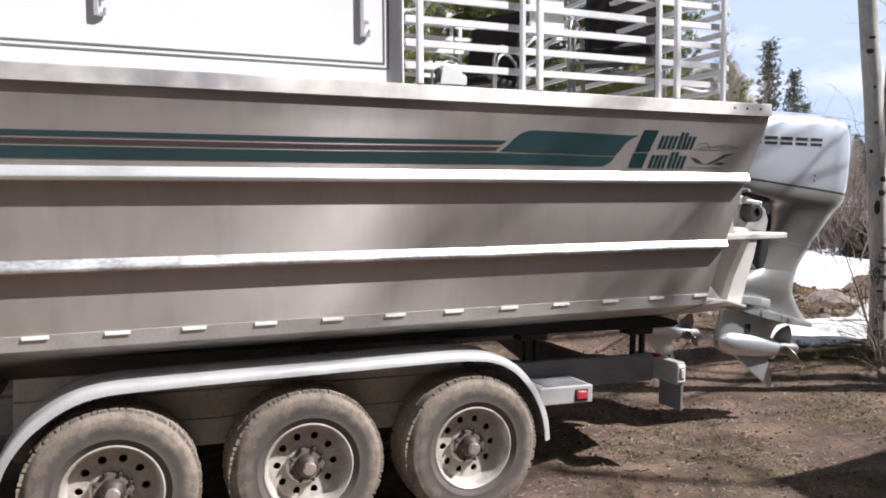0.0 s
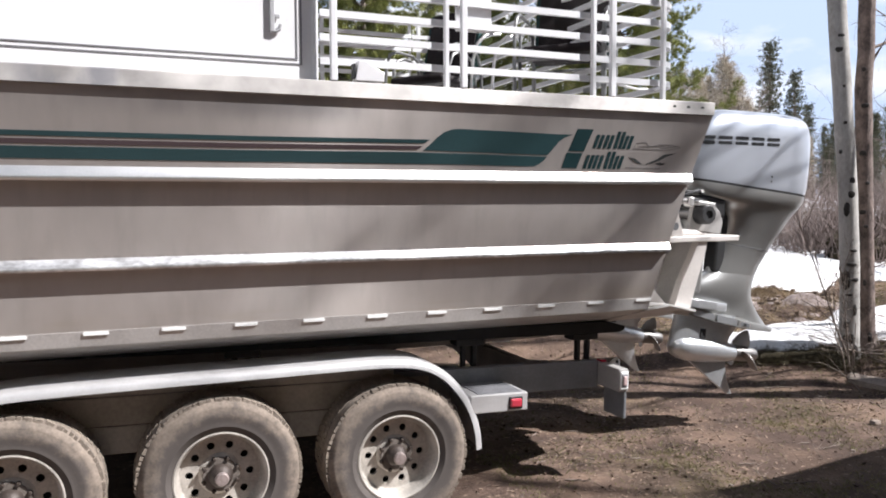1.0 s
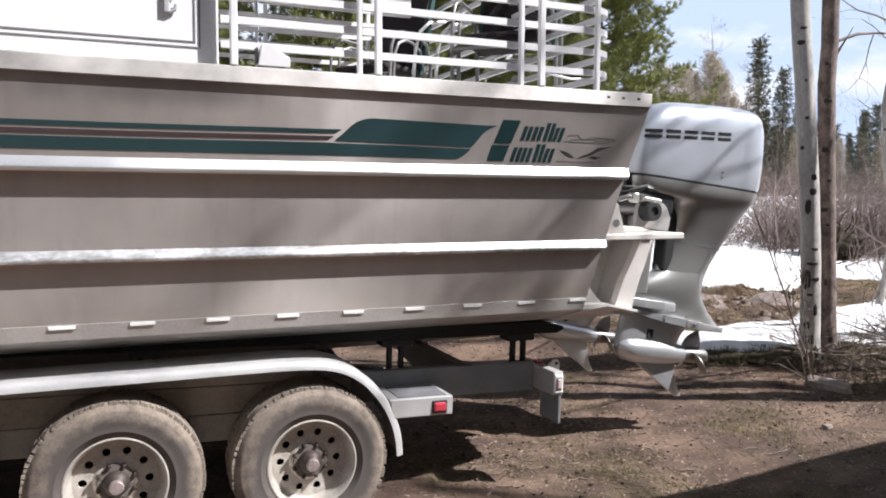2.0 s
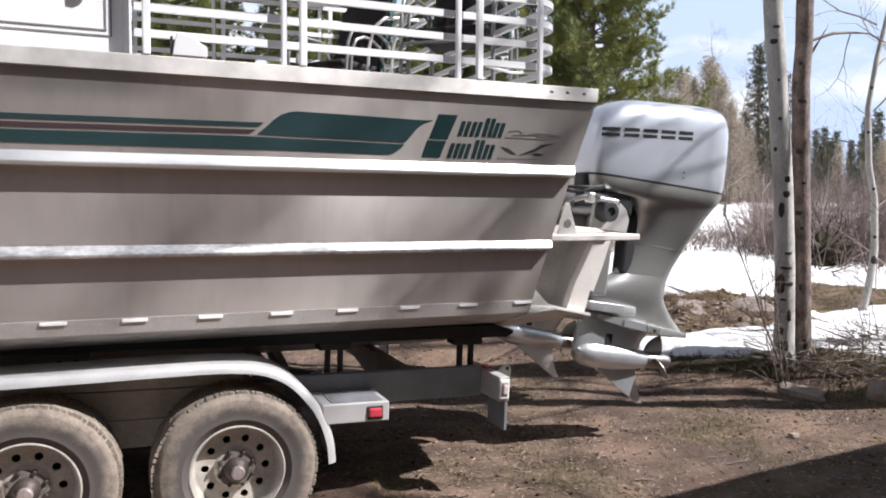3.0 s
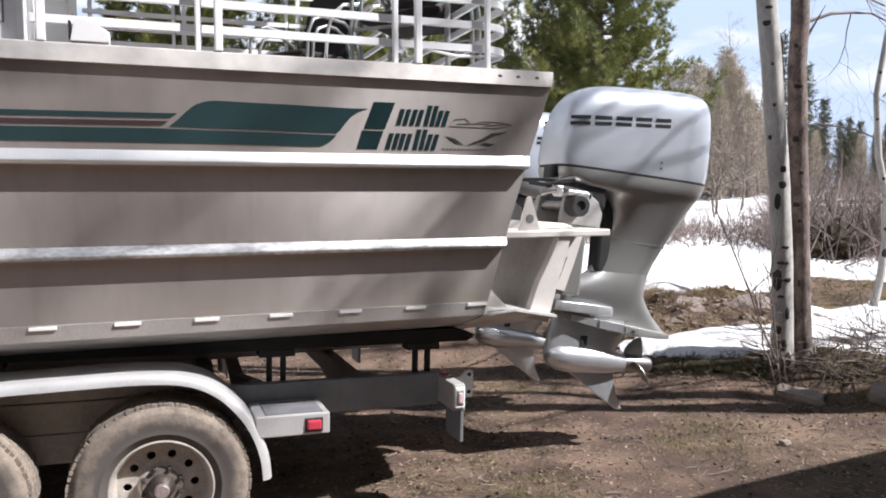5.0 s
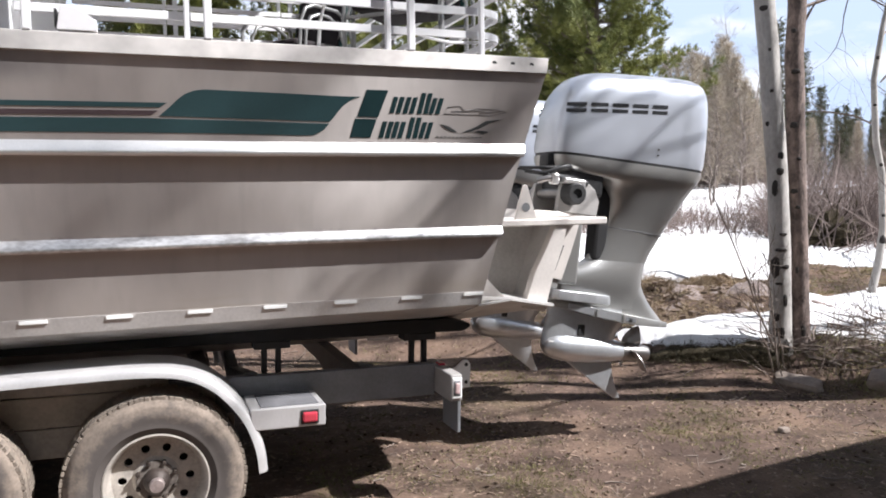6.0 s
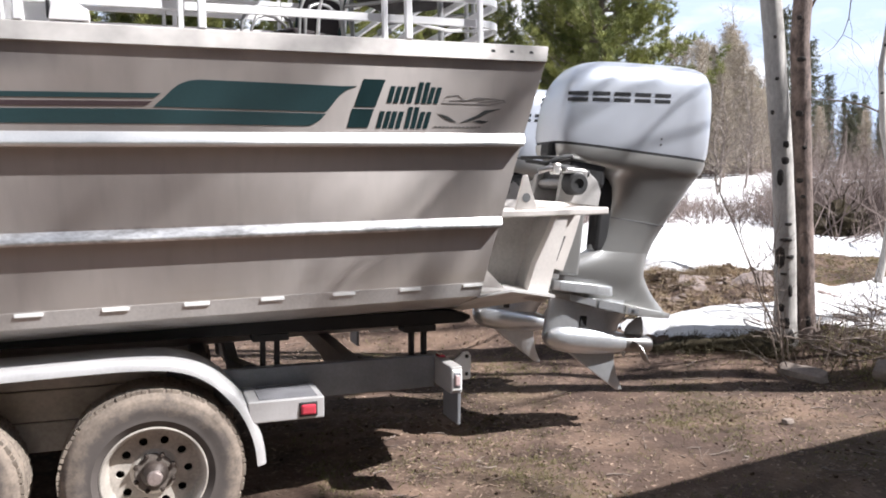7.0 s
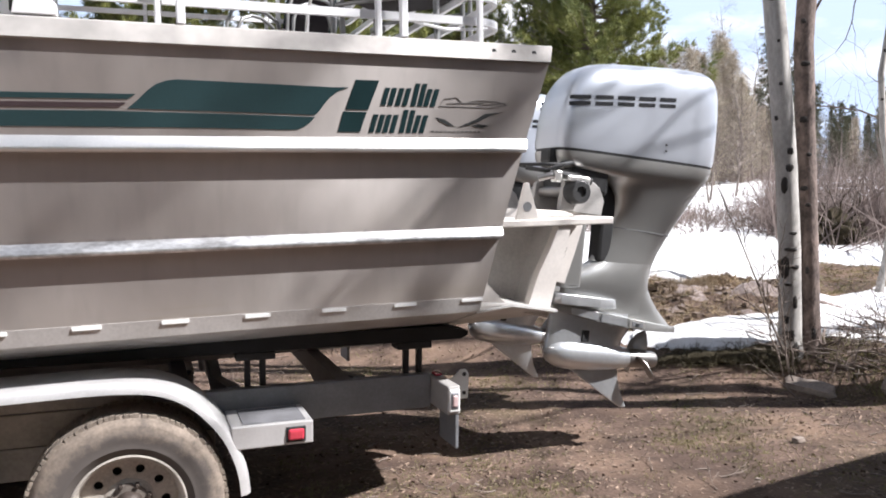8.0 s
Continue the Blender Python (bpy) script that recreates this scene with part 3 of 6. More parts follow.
strake("gunwale_cap", [(panel_o(2.2) + 0.025, 2.168), (panel_o(2.2) + 0.030, 2.172), (panel_o(2.2) + 0.017, 2.239), (panel_o(2.2) + 0.011, 2.245), (panel_o(2.2) - 0.10, 2.245), (panel_o(2.2) - 0.10, 2.239), (panel_o(2.2) - 0.01, 2.190), (panel_o(2.2) - 0.01, 2.168)], "hull_cap", "pale folded gunwale cap")
rings = []
for x in STATIONS + [1.56]:
    k, rise = beam_at(x)
    rings.append([(x, C - o * k, z + rise) for o, z in ((1.224, 1.056), (0.62, 0.875), (0.0, 0.69), (-0.62, 0.875), (-1.224, 1.056), (-1.2, 1.08), (0, 0.73), (1.2, 1.08))])
part("bottom_plate", loft(rings), "weld", BOAT, "welded vee bottom")
tr = [(-1.22, 1.12), (-1.44, 2.20), (1.44, 2.20), (1.22, 1.12), (0, 0.72)]
bm = bmesh.new()
a = [bm.verts.new((stern_x(z) - 0.05, C - o, z)) for o, z in tr]
b = [bm.verts.new((stern_x(z) - 0.035, C - o, z)) for o, z in tr]
bm.faces.new(a), bm.faces.new(b[::-1])
for i in range(5):
    bm.faces.new((a[i], a[(i + 1) % 5], b[(i + 1) % 5], b[i]))
part("transom", bm, "weld", BOAT)
rings = []
for x in STATIONS + [1.7]:
    k, rise = beam_at(x)
    rings.append([(x, C - 1.36 * k, 2.17), (x, C + 1.36 * k, 2.17), (x, C + 1.36 * k, 2.205), (x, C - 1.36 * k, 2.205)])
part("deck", loft(rings), "hull_cap", BOAT)


def skin_y(z, off=0.0):
    """Face of the near topside at a height."""
    return C - panel_o(z) - 0.026 * (z - 1.835) / 0.365 - off


def decal(name, outline, material, off=0.0014, thick=0.0010, label=""):
    """A thin sheet stuck to the near topside; outline in x and z."""
    bm = bmesh.new()
    a = [bm.verts.new((x, skin_y(z, off), z)) for x, z in outline]
    b = [bm.verts.new((x, skin_y(z, off - thick), z)) for x, z in outline]
    k = len(outline)
    bm.faces.new(a), bm.faces.new(b[::-1])
    for i in range(k):
        bm.faces.new((a[i], b[i], b[(i + 1) % k], a[(i + 1) % k]))
    return part(name, bm, material, BOAT, label)


decal("stripe", [(-3.2, 1.962), (-0.8, 1.967), (0.078, 1.976), (0.107, 1.995), (-0.8, 1.988), (-3.2, 1.984)], "green", label="thin green stripe")
decal("stripe", [(-3.2, 1.932), (-0.8, 1.936), (0.046, 1.946), (0.073, 1.964), (-0.8, 1.956), (-3.2, 1.952)], "maroon", label="thin faded maroon stripe")
decal("stripe", [(-3.2, 1.875), (-0.8, 1.875), (0.24, 1.878), (0.66, 1.8745), (0.699, 1.876), (0.725, 1.888), (0.748, 1.9035), (0.768, 1.9257), (0.4, 1.931), (0.0, 1.9345), (-0.8, 1.9265), (-3.2, 1.922)], "green", label="broad green stripe")
decal("stripe", [(0.076, 1.943), (0.403, 1.9385), (0.768, 1.9335), (0.783, 1.948), (0.803, 1.974), (0.825, 2.002), (0.859, 2.027), (0.900, 2.042), (0.836, 2.0405), (0.551, 2.046), (0.252, 2.0505), (0.216, 2.046), (0.176, 2.031), (0.146, 2.008), (0.116, 1.978)], "green", label="swept green stripe panel")
# the maker's mark, as plain slanted blocks
decal("mark", [(0.890, 1.957), (0.985, 1.957), (1.026, 2.072), (0.928, 2.072)], "dark_ink", label="dark slanted block of the maker's mark")
decal("mark", [(0.862, 1.869), (0.955, 1.869), (0.980, 1.949), (0.882, 1.949)], "dark_ink", label="dark slanted block of the maker's mark")
for z0, z1, xs in ((1.976, 2.046, (1.036, 1.098, 1.166, 1.222)), (1.868, 1.940, (0.992, 1.050, 1.122, 1.180))):
    for k, x in enumerate(xs):
        top = z1 + (0.020 if k == 2 else 0.0)
        for dx in (0.0, 0.030):
            decal("mark", [(x + dx, z0), (x + dx + 0.021, z0), (x + dx + 0.038, top), (x + dx + 0.017, top)], "dark_ink")
# the emblem beside it: two dark sweeps, a small fin and fine weathered lines
decal("mark", [(1.281, 1.933), (1.325, 1.924), (1.371, 1.897), (1.339, 1.901), (1.305, 1.916)], "emblem", label="dark sweep of the maker's emblem")
decal("mark", [(1.387, 1.893), (1.436, 1.902), (1.482, 1.917), (1.528, 1.941), (1.591, 1.959), (1.506, 1.951), (1.468, 1.927), (1.417, 1.907)], "emblem", label="dark sweep of the maker's emblem")
decal("mark", [(1.452, 1.9005), (1.498, 1.891), (1.532, 1.9013), (1.483, 1.9078)], "emblem")
for xa, za, xb, zb in ((1.295, 1.979, 1.53, 1.976), (1.313, 2.008, 1.369, 2.015), (1.369, 2.015, 1.402, 1.990), (1.295, 1.979, 1.313, 2.008), (1.402, 1.990, 1.461, 2.005), (1.461, 2.005, 1.554, 2.003), (1.554, 2.003, 1.609, 1.990), (1.53, 1.976, 1.609, 1.990), (1.33, 1.990, 1.50, 1.996), (1.47, 1.985, 1.60, 1.998)):
    decal("mark", [(xa, za - 0.0013), (xb, zb - 0.0013), (xb, zb + 0.0013), (xa, za + 0.0013)], "faint_ink")
for k in range(12):
    decal("mark", [(1.266 + 0.0195 * k, 1.8725), (1.279 + 0.0195 * k, 1.8725), (1.279 + 0.0195 * k, 1.8785), (1.266 + 0.0195 * k, 1.8785)], "faint_ink")
for k in range(16):
    x = -3.346 + 0.3237 * k + 0.0
    part("reflective_strip", box(x - 0.052, x + 0.052, C - panel_o(1.13) - 0.0050, C - panel_o(1.13) + 0.003, 1.111, 1.1255, 0.001), "tape", BOAT)
# bolt holes near the stern in the cap
for x in (1.525, 1.618, 1.716):
    part("bolt_hole", lathe([(0.0001, -0.003), (0.011, -0.003), (0.012, 0.0), (0.011, 0.004), (0.0001, 0.004)], (x, 2.207), 14), "black", BOAT).location.y = C - panel_o(2.2) - 0.0205

# stern bracket and platform
part("platform", box(1.64, 2.425, 0.20, 2.26, 1.432, 1.470, 0.006), "plate", BOAT, "flat aluminium motor platform")
for y in (0.215, 2.20):
    part("side_gusset", prism([(1.60, 1.43), (2.16, 1.43), (1.995, 0.985), (1.70, 0.97), (1.53, 1.09)], y + 0.33 if y < C else y - 0.31, y + 0.355 if y < C else y - 0.285), "weld", BOAT, "welded bracket side")
    part("motor_flange", prism([(2.105, 1.43), (2.18, 1.43), (2.15, 1.32), (2.097, 1.174), (2.055, 1.03), (2.038, 0.958), (1.915, 0.985), (1.925, 1.03), (1.981, 1.182), (2.05, 1.31)], y, y + 0.06, 0.004), "plate", BOAT, "bright flange of the motor bracket")
    part("chine_gusset", prism([(1.575, 1.215), (1.70, 1.085), (1.55, 1.10)], y - 0.19, y - 0.165), "plate", BOAT)
part("bracket_bottom", loft([[(1.54, 0.0, 1.06), (1.54, 2.46, 1.06), (1.54, 2.46, 1.05), (1.54, 1.23, 0.70), (1.54, 0.0, 1.05)],
                             [(1.74, 0.02, 1.075), (1.74, 2.44, 1.075), (1.74, 2.44, 1.065), (1.74, 1.23, 0.76), (1.74, 0.02, 1.065)],
                             [(2.09, 0.21, 1.0), (2.09, 2.25, 1.0), (2.09, 2.25, 0.985), (2.09, 1.23, 0.90), (2.09, 0.21, 0.985)]]), "weld", BOAT)
part("motor_plate", prism([(2.0, 0.98), (2.05, 0.98), (2.20, 1.43), (2.15, 1.43)], 0.27, 2.19), "weld", BOAT)
for y in (0.21, 2.21):
    bm = prism([(1.855, 1.47), (1.987, 1.47), (1.958, 1.56), (1.93, 1.655), (1.908, 1.655), (1.88, 1.56)], y, y + 0.018, 0.003)
    ear = part("lug", bm, "plate", BOAT, "welded lifting lug with a hole")
    part("lug_hole", lathe([(0.0001, y - 0.002), (0.024, y - 0.002), (0.024, y), (0.0001, y)], (1.92, 1.535), 18), "trailer", ear)

part("motor_pad", prism([(1.99, 1.472), (2.32, 1.472), (2.24, 1.50), (2.05, 1.515)], 0.40, 1.0, 0.004), "plate", BOAT, "raised pad under the motor clamp")

# railing
POSTS = [(-0.375, 0.016), (0.195, 0.012), (0.272, 0.016), (1.035, 0.012), (1.131, 0.016), (1.485, 0.012)]
for far in (0, 1):
    for x, r in POSTS:
        y = -0.236 if r > 0.014 else -0.20
        y = 2 * C - y if far else y
        part("railing_post", box(x - r, x + r, y - 0.014, y + 0.014, 2.245, 3.25, 0.005), "white_rail", BOAT)
for z in (2.345, 2.452, 2.563, 2.672, 2.782, 2.892, 3.0, 3.11, 3.22):
    for a0, a1, stern in ((-0.42, 0.20, 0), (0.21, 1.03, 0), (1.05, 1.48, 1)):
        for far in (0, 1):
            y = -0.175
            pts = [(a0, y, z - 0.015), (a1, y, z - 0.015)]
            if stern:
                pts = [(a0, y, z - 0.015)] + [(1.48 + 0.16 * math.sin(t), y + 0.16 - 0.16 * math.cos(t), z - 0.015) for t in [math.pi / 2 * i / 6 for i in range(7)]] + [(1.64, C, z - 0.015)]
            if far:
                pts = [(p[0], 2 * C - p[1], p[2]) for p in pts]
            part("railing_bar", sweep_bar(pts, 0.032, 0.022, -1 if far else 1), "white_rail", BOAT)
part("mooring_line", tube([(1.12, -0.16, 2.36), (1.22, -0.165, 2.325), (1.34, -0.17, 2.305), (1.46, -0.16, 2.312), (1.6, -0.05, 2.345)], 0.007), "white_rail", BOAT, "thin white line hung from the railing")

part("mooring_cleat", box(1.02, 1.07, -0.19, -0.12, 2.275, 2.30, 0.006), "tube", BOAT)

# cabin
part("cabin_side", box(-5.2, -0.455, -0.165, -0.125, 2.25, 3.9, 0.006), "cabin", BOAT, "white cabin side")
part("cabin_side", box(-5.2, -0.455, 2 * C + 0.125, 2 * C + 0.165, 2.25, 3.9, 0.006), "cabin", BOAT)
part("cabin_back", box(-0.50, -0.455, -0.12, 2 * C + 0.12, 2.05, 3.9, 0.004), "cabin", BOAT)
# unseen roof, run aft over the deck to shade chairs and far rails
part("unseen_roof", box(-5.3, 1.62, -0.22, 2 * C + 0.22, 3.9, 3.96, 0.02), "cabin", BOAT)
part("corner_strip", box(-0.462, -0.43, -0.172, -0.13, 2.25, 3.9, 0.004), "white_rail", BOAT)
for dz, dx in ((2.322, -0.505), (2.345, -0.525)):
    part("trim_line", box(-5.1, dx, -0.1685, -0.164, dz - 0.003, dz + 0.003, 0), "grey_trim", BOAT, "thin grey trim line")
    part("trim_line", box(dx - 0.006, dx, -0.1685, -0.164, dz + 0.0035, 3.8, 0), "grey_trim", BOAT)
for x in (-0.64, -1.77):
    rod = part("window_stay", box(x - 0.012, x + 0.012, -0.184, -0.169, 2.455, 3.3, 0.005), "stay", BOAT, "grey upright stay with a hooked end")
    part("hook", tube([(x, -0.176, 2.470), (x + 0.015, -0.177, 2.458), (x + 0.033, -0.178, 2.470), (x + 0.037, -0.178, 2.492)], 0.008), "stay", rod)
    part("hook", box(x + 0.010, x + 0.034, -0.183, -0.172, 2.518, 2.536, 0.003), "stay", rod)
    part("stay_bracket", box(x - 0.012, x + 0.006, -0.170, -0.164, 2.6, 2.66, 0.002), "stay", rod)
vent = part("vent_box", prism([(-0.275, 2.252), (-0.258, 2.345), (-0.215, 2.342), (-0.135, 2.292), (-0.135, 2.252)], -0.245, -0.185, 0.003), "cabin", BOAT, "small white wedge-shaped box on the gunwale")
part("opening", box(-0.281, -0.272, -0.238, -0.192, 2.262, 2.330, 0.001), "black", vent)

# ---- outboard motors ----
def outboard(at, tilt=7.3):
    """An outboard built upright about its swivel, then trimmed: x aft, z up."""
    eng = empty("outboard_motor", pose(at[0], at[1], at[2], 0, tilt, 0), "silver four-stroke outboard motor on the stern bracket", "outboard motor", "outboard motors")
    # upper cowl
    rows = []
    for u0, u1, half, z, p, rise in ((-0.088, 1.005, 0.207, 0.395, 5.6, 0.0), (-0.094, 1.012, 0.212, 0.43, 5.6, 0.0), (-0.088, 1.012, 0.214, 0.55, 5.6, 0.02), (-0.07, 1.005, 0.2135, 0.68, 5.6, 0.05), (-0.05, 0.997, 0.2115, 0.755, 5.5, 0.07),
                                     (-0.033, 0.990, 0.2085, 0.795, 5.5, 0.08), (-0.01, 0.980, 0.201, 0.838, 5.2, 0.088), (0.018, 0.965, 0.188, 0.873, 5.0, 0.09), (0.045, 0.942, 0.168, 0.903, 4.6, 0.09), (0.095, 0.905, 0.138, 0.926, 4.1, 0.09), (0.165, 0.845, 0.10, 0.941, 3.6, 0.09), (0.27, 0.74, 0.055, 0.949, 3.0, 0.09), (0.40, 0.60, 0.015, 0.951, 2.6, 0.09)):
        rows.append(oval(u0, u1, half, z, p, 64, rise))
    part("cowl", loft(rows), "cowl", eng, "pale silver engine cowl", smooth=60)
    for sgn in (-1, 1):
        # maker's mark as plain blocks that follow the cowl's side
        for k in range(5):
            x0 = -0.054 + 0.1425 * k
            for dz in (0.0, 0.036):
                bm = bmesh.new()
                rings = []
                for j in range(7):
                    x = x0 + 0.112 * j / 6
                    z = 0.626 + 0.107 * (x + 0.09) + dz
                    y = 0.2138 * (1 - min(0.999, abs((x - 0.462) / 0.545)) ** 5.6) ** (1 / 5.6) + 0.0014
                    rings.append([bm.verts.new((x, sgn * (y - i), z + h)) for h, i in ((0, 0), (0.021, 0), (0.021, 0.004), (0, 0.004))])
                for p, q in zip(rings, rings[1:]):
                    for i in range(4):
                        bm.faces.new((p[i], p[(i + 1) % 4], q[(i + 1) % 4], q[i]))
                part("mark", bm, "ink", eng, "plain dark bars of the maker's mark")
        for z in (0.447, 0.482):
            part("screw", lathe([(0.0001, -0.003), (0.006, -0.003), (0.006, 0.003), (0.0001, 0.003)], (0.592, z), 10), "black", eng).location.y = sgn * 0.2135
    part("seam", loft([oval(-0.082, 0.999, 0.204, 0.378, 5.6, 64), oval(-0.082, 0.999, 0.204, 0.396, 5.6, 64)]), "black", eng, "dark rubber cowl seam", smooth=60)
    # lower cowl and midsection: rings lean with the aft sweep
    rows = []
    for u0, u1, half, z, p in ((-0.088, 1.005, 0.208, 0.379, 5.6), (-0.086, 1.0, 0.208, 0.345, 5.4), (-0.07, 0.988, 0.200, 0.306, 5.0), (-0.03, 0.98, 0.190, 0.289, 4.6), (0.25, 0.968, 0.178, 0.268, 4.0), (0.33, 0.948, 0.160, 0.225, 3.5), (0.368, 0.922, 0.142, 0.165, 3.1), (0.375, 0.885, 0.122, 0.09, 2.8),
                               (0.362, 0.842, 0.100, 0.01, 2.5), (0.342, 0.798, 0.086, -0.075, 2.4), (0.315, 0.752, 0.080, -0.16, 2.3), (0.285, 0.722, 0.080, -0.235, 2.3)):
        rows.append(oval(u0, u1, half, z, p, 48))
    part("lower_cowl", loft(rows), "leg", eng, "champagne silver lower cowl", smooth=32)
    part("leg_seam", loft([oval(0.350, 0.824, 0.0945, -0.030, 2.45, 48, -0.06), oval(0.350, 0.822, 0.0940, -0.035, 2.45, 48, -0.06)]), "trailer", eng, smooth=60)
    rows = []
    for u0, u1, half, z, p in ((0.283, 0.724, 0.082, -0.232, 2.3), (0.225, 0.712, 0.088, -0.275, 2.3), (0.14, 0.706, 0.092, -0.325, 2.4), (0.112, 0.708, 0.088, -0.375, 2.4), (0.105, 0.72, 0.080, -0.425, 2.3), (0.10, 0.76, 0.066, -0.47, 2.2), (0.09, 0.80, 0.058, -0.535, 2.1)):
        rows.append(oval(u0, u1, half, z, p, 40))
    part("leg", loft(rows), "leg", eng, smooth=60)
    def slab(name, half, top, bottom, material, label="", inset=0.96):
        """A plate with the same outline on both sides; top and bottom give its faces' heights along u."""
        bm = bmesh.new()
        outline = [(u, -w) for u, w in half] + [(u, w) for u, w in reversed(half)]
        lo = [bm.verts.new((u, w, bottom(u))) for u, w in outline]
        hi = [bm.verts.new((u, w * inset, top(u))) for u, w in outline]
        bm.faces.new(lo), bm.faces.new(hi[::-1])
        for i in range(len(outline)):
            bm.faces.new((lo[i], hi[i], hi[(i + 1) % len(outline)], lo[(i + 1) % len(outline)]))
        bmesh.ops.bevel(bm, geom=list(bm.edges), offset=0.004, segments=2, affect="EDGES", profile=0.5)
        return part(name, bm, material, eng, label, smooth=50)

    slab("leg_collar", [(0.025, 0.08), (0.06, 0.105), (0.16, 0.118), (0.32, 0.115), (0.42, 0.095), (0.475, 0.05)], lambda u: -0.430 - 0.05 * u, lambda u: -0.488 - 0.05 * u, "gear", "thick collar round the leg")
    # anti-ventilation plate
    edge = [(0.03, 0.055), (0.22, 0.09), (0.40, 0.125), (0.62, 0.135), (0.82, 0.112), (0.925, 0.045)]
    top = lambda u: -0.492 - 0.122 * u
    low = lambda u: top(u) - (0.034 + 0.05 * max(0.0, 1 - ((u - 0.45) / 0.42) ** 2) * 0.5)
    slab("cavitation_plate", edge, top, low, "leg", "broad plate above the propeller")

    def side_at(u):
        for (u0, w0), (u1, w1) in zip(edge, edge[1:]):
            if u <= u1:
                return w0 + (w1 - w0) * (u - u0) / (u1 - u0)
        return edge[-1][1]

    def badge(name, u0, u1, f0, f1, thick, material, parent, sgn):
        bm = bmesh.new()
        ring = []
        for off in (-0.004, thick):
            ring.append([bm.verts.new((u, sgn * (side_at(u) + off), low(u) + (top(u) - low(u)) * f)) for u, f in ((u0, f0), (u1, f0), (u1, f1), (u0, f1))])
        bm.faces.new(ring[0]), bm.faces.new(ring[1][::-1])
        for i in range(4):
            bm.faces.new((ring[0][i], ring[1][i], ring[1][(i + 1) % 4], ring[0][(i + 1) % 4]))
        return part(name, bm, material, parent)

    for sgn in (-1, 1):
        badge("water_intake_plate", 0.15, 0.315, 0.15, 0.95, 0.004, "gear", eng, sgn)
        badge("water_intake_plate", 0.335, 0.50, 0.12, 0.95, 0.007, "gear", eng, sgn)
        anode = badge("anode", 0.52, 0.625, 0.1, 0.92, 0.006, "rail", eng, sgn)
        badge("anode_recess", 0.535, 0.61, 0.28, 0.76, 0.0075, "trailer", anode, sgn)
        badge("anode_bolt", 0.562, 0.583, 0.40, 0.64, 0.011, "black", anode, sgn)
    part("aft_fairing", loft([oval(0.40, 0.703, 0.062, -0.31, 2.2, 28), oval(0.42, 0.714, 0.060, -0.38, 2.2, 28), oval(0.44, 0.748, 0.056, -0.44, 2.2, 28), oval(0.45, 0.805, 0.052, -0.51, 2.2, 28), oval(0.46, 0.905, 0.045, -0.60, 2.2, 28)]), "leg", eng, smooth=60)
    # strut, torpedo, skeg
    rows = []
    for u0, u1, half, z, p in ((0.05, 0.665, 0.062, -0.53, 2.1), (0.042, 0.62, 0.058, -0.62, 2.1), (0.03, 0.565, 0.06, -0.70, 2.1), (0.025, 0.54, 0.064, -0.78, 2.1)):
        rows.append(oval(u0, u1, half, z, p, 32))
    part("gear_strut", loft(rows), "gear", eng, smooth=60)
    part("water_inlet", box(0.245, 0.292, -0.066, -0.05, -0.715, -0.645, 0.003), "black", eng)
    prof = [(0.03, 0.004), (0.036, 0.026), (0.06, 0.058), (0.11, 0.082), (0.18, 0.093), (0.36, 0.092), (0.48, 0.082), (0.56, 0.070), (0.605, 0.060)]
    axis = lambda u: -0.785 - 0.045 * u
    rows = [[(u, r * math.cos(2 * math.pi * k / 32), axis(u) + r * math.sin(2 * math.pi * k / 32)) for k in range(32)] for u, r in prof]
    part("torpedo", loft(rows), "gear", eng, "bullet-shaped gearcase", smooth=60)
    part("skeg", prism([(0.17, -0.86), (0.55, -0.865), (0.548, -0.93), (0.575, -1.02), (0.642, -1.118), (0.60, -1.122), (0.46, -1.036)], -0.012, 0.012, 0.006), "gear", eng)
    # propeller
    hub = part("propeller_hub", loft([[(u, r * math.cos(2 * math.pi * k / 24), axis(u) + r * math.sin(2 * math.pi * k / 24)) for k in range(24)] for u, r in ((0.608, 0.058), (0.68, 0.058), (0.80, 0.052), (0.815, 0.047), (0.80, 0.034), (0.72, 0.03))]), "steel", eng, "polished steel propeller hub", smooth=50)
    for b in range(3):
        a0 = b * 2 * math.pi / 3 + math.radians(196)
        lo_rows = []
        for i in range(8):
            r = 0.05 + 0.125 * i / 7
            wide = (0.115, 0.130, 0.138, 0.134, 0.120, 0.096, 0.062, 0.014)[i]
            row = []
            for j in range(6):
                f = j / 5 - 0.5
                pitch = math.atan2(0.36, 2 * math.pi * r)
                ang = a0 + f * wide * math.cos(pitch) / r * 0.9 + 0.30 * i / 7
                row.append((0.69 + f * wide * math.sin(pitch) + 0.03 * (i / 7) ** 2, r * math.cos(ang), axis(0.69) + r * math.sin(ang)))
            lo_rows.append(row)
        bm = bmesh.new()
        front = [[bm.verts.new(p) for p in row] for row in lo_rows]
        back = [[bm.verts.new((p[0] + 0.006, p[1], p[2])) for p in row] for row in lo_rows]
        for i in range(7):
            for j in range(5):
                bm.faces.new((front[i][j], front[i][j + 1], front[i + 1][j + 1], front[i + 1][j]))
                bm.faces.new((back[i][j], back[i + 1][j], back[i + 1][j + 1], back[i][j + 1]))
        rim = [front[0][j] for j in range(6)] + [front[i][5] for i in range(1, 8)] + [front[7][j] for j in range(4, -1, -1)] + [front[i][0] for i in range(6, 0, -1)]
        rb = [back[0][j] for j in range(6)] + [back[i][5] for i in range(1, 8)] + [back[7][j] for j in range(4, -1, -1)] + [back[i][0] for i in range(6, 0, -1)]
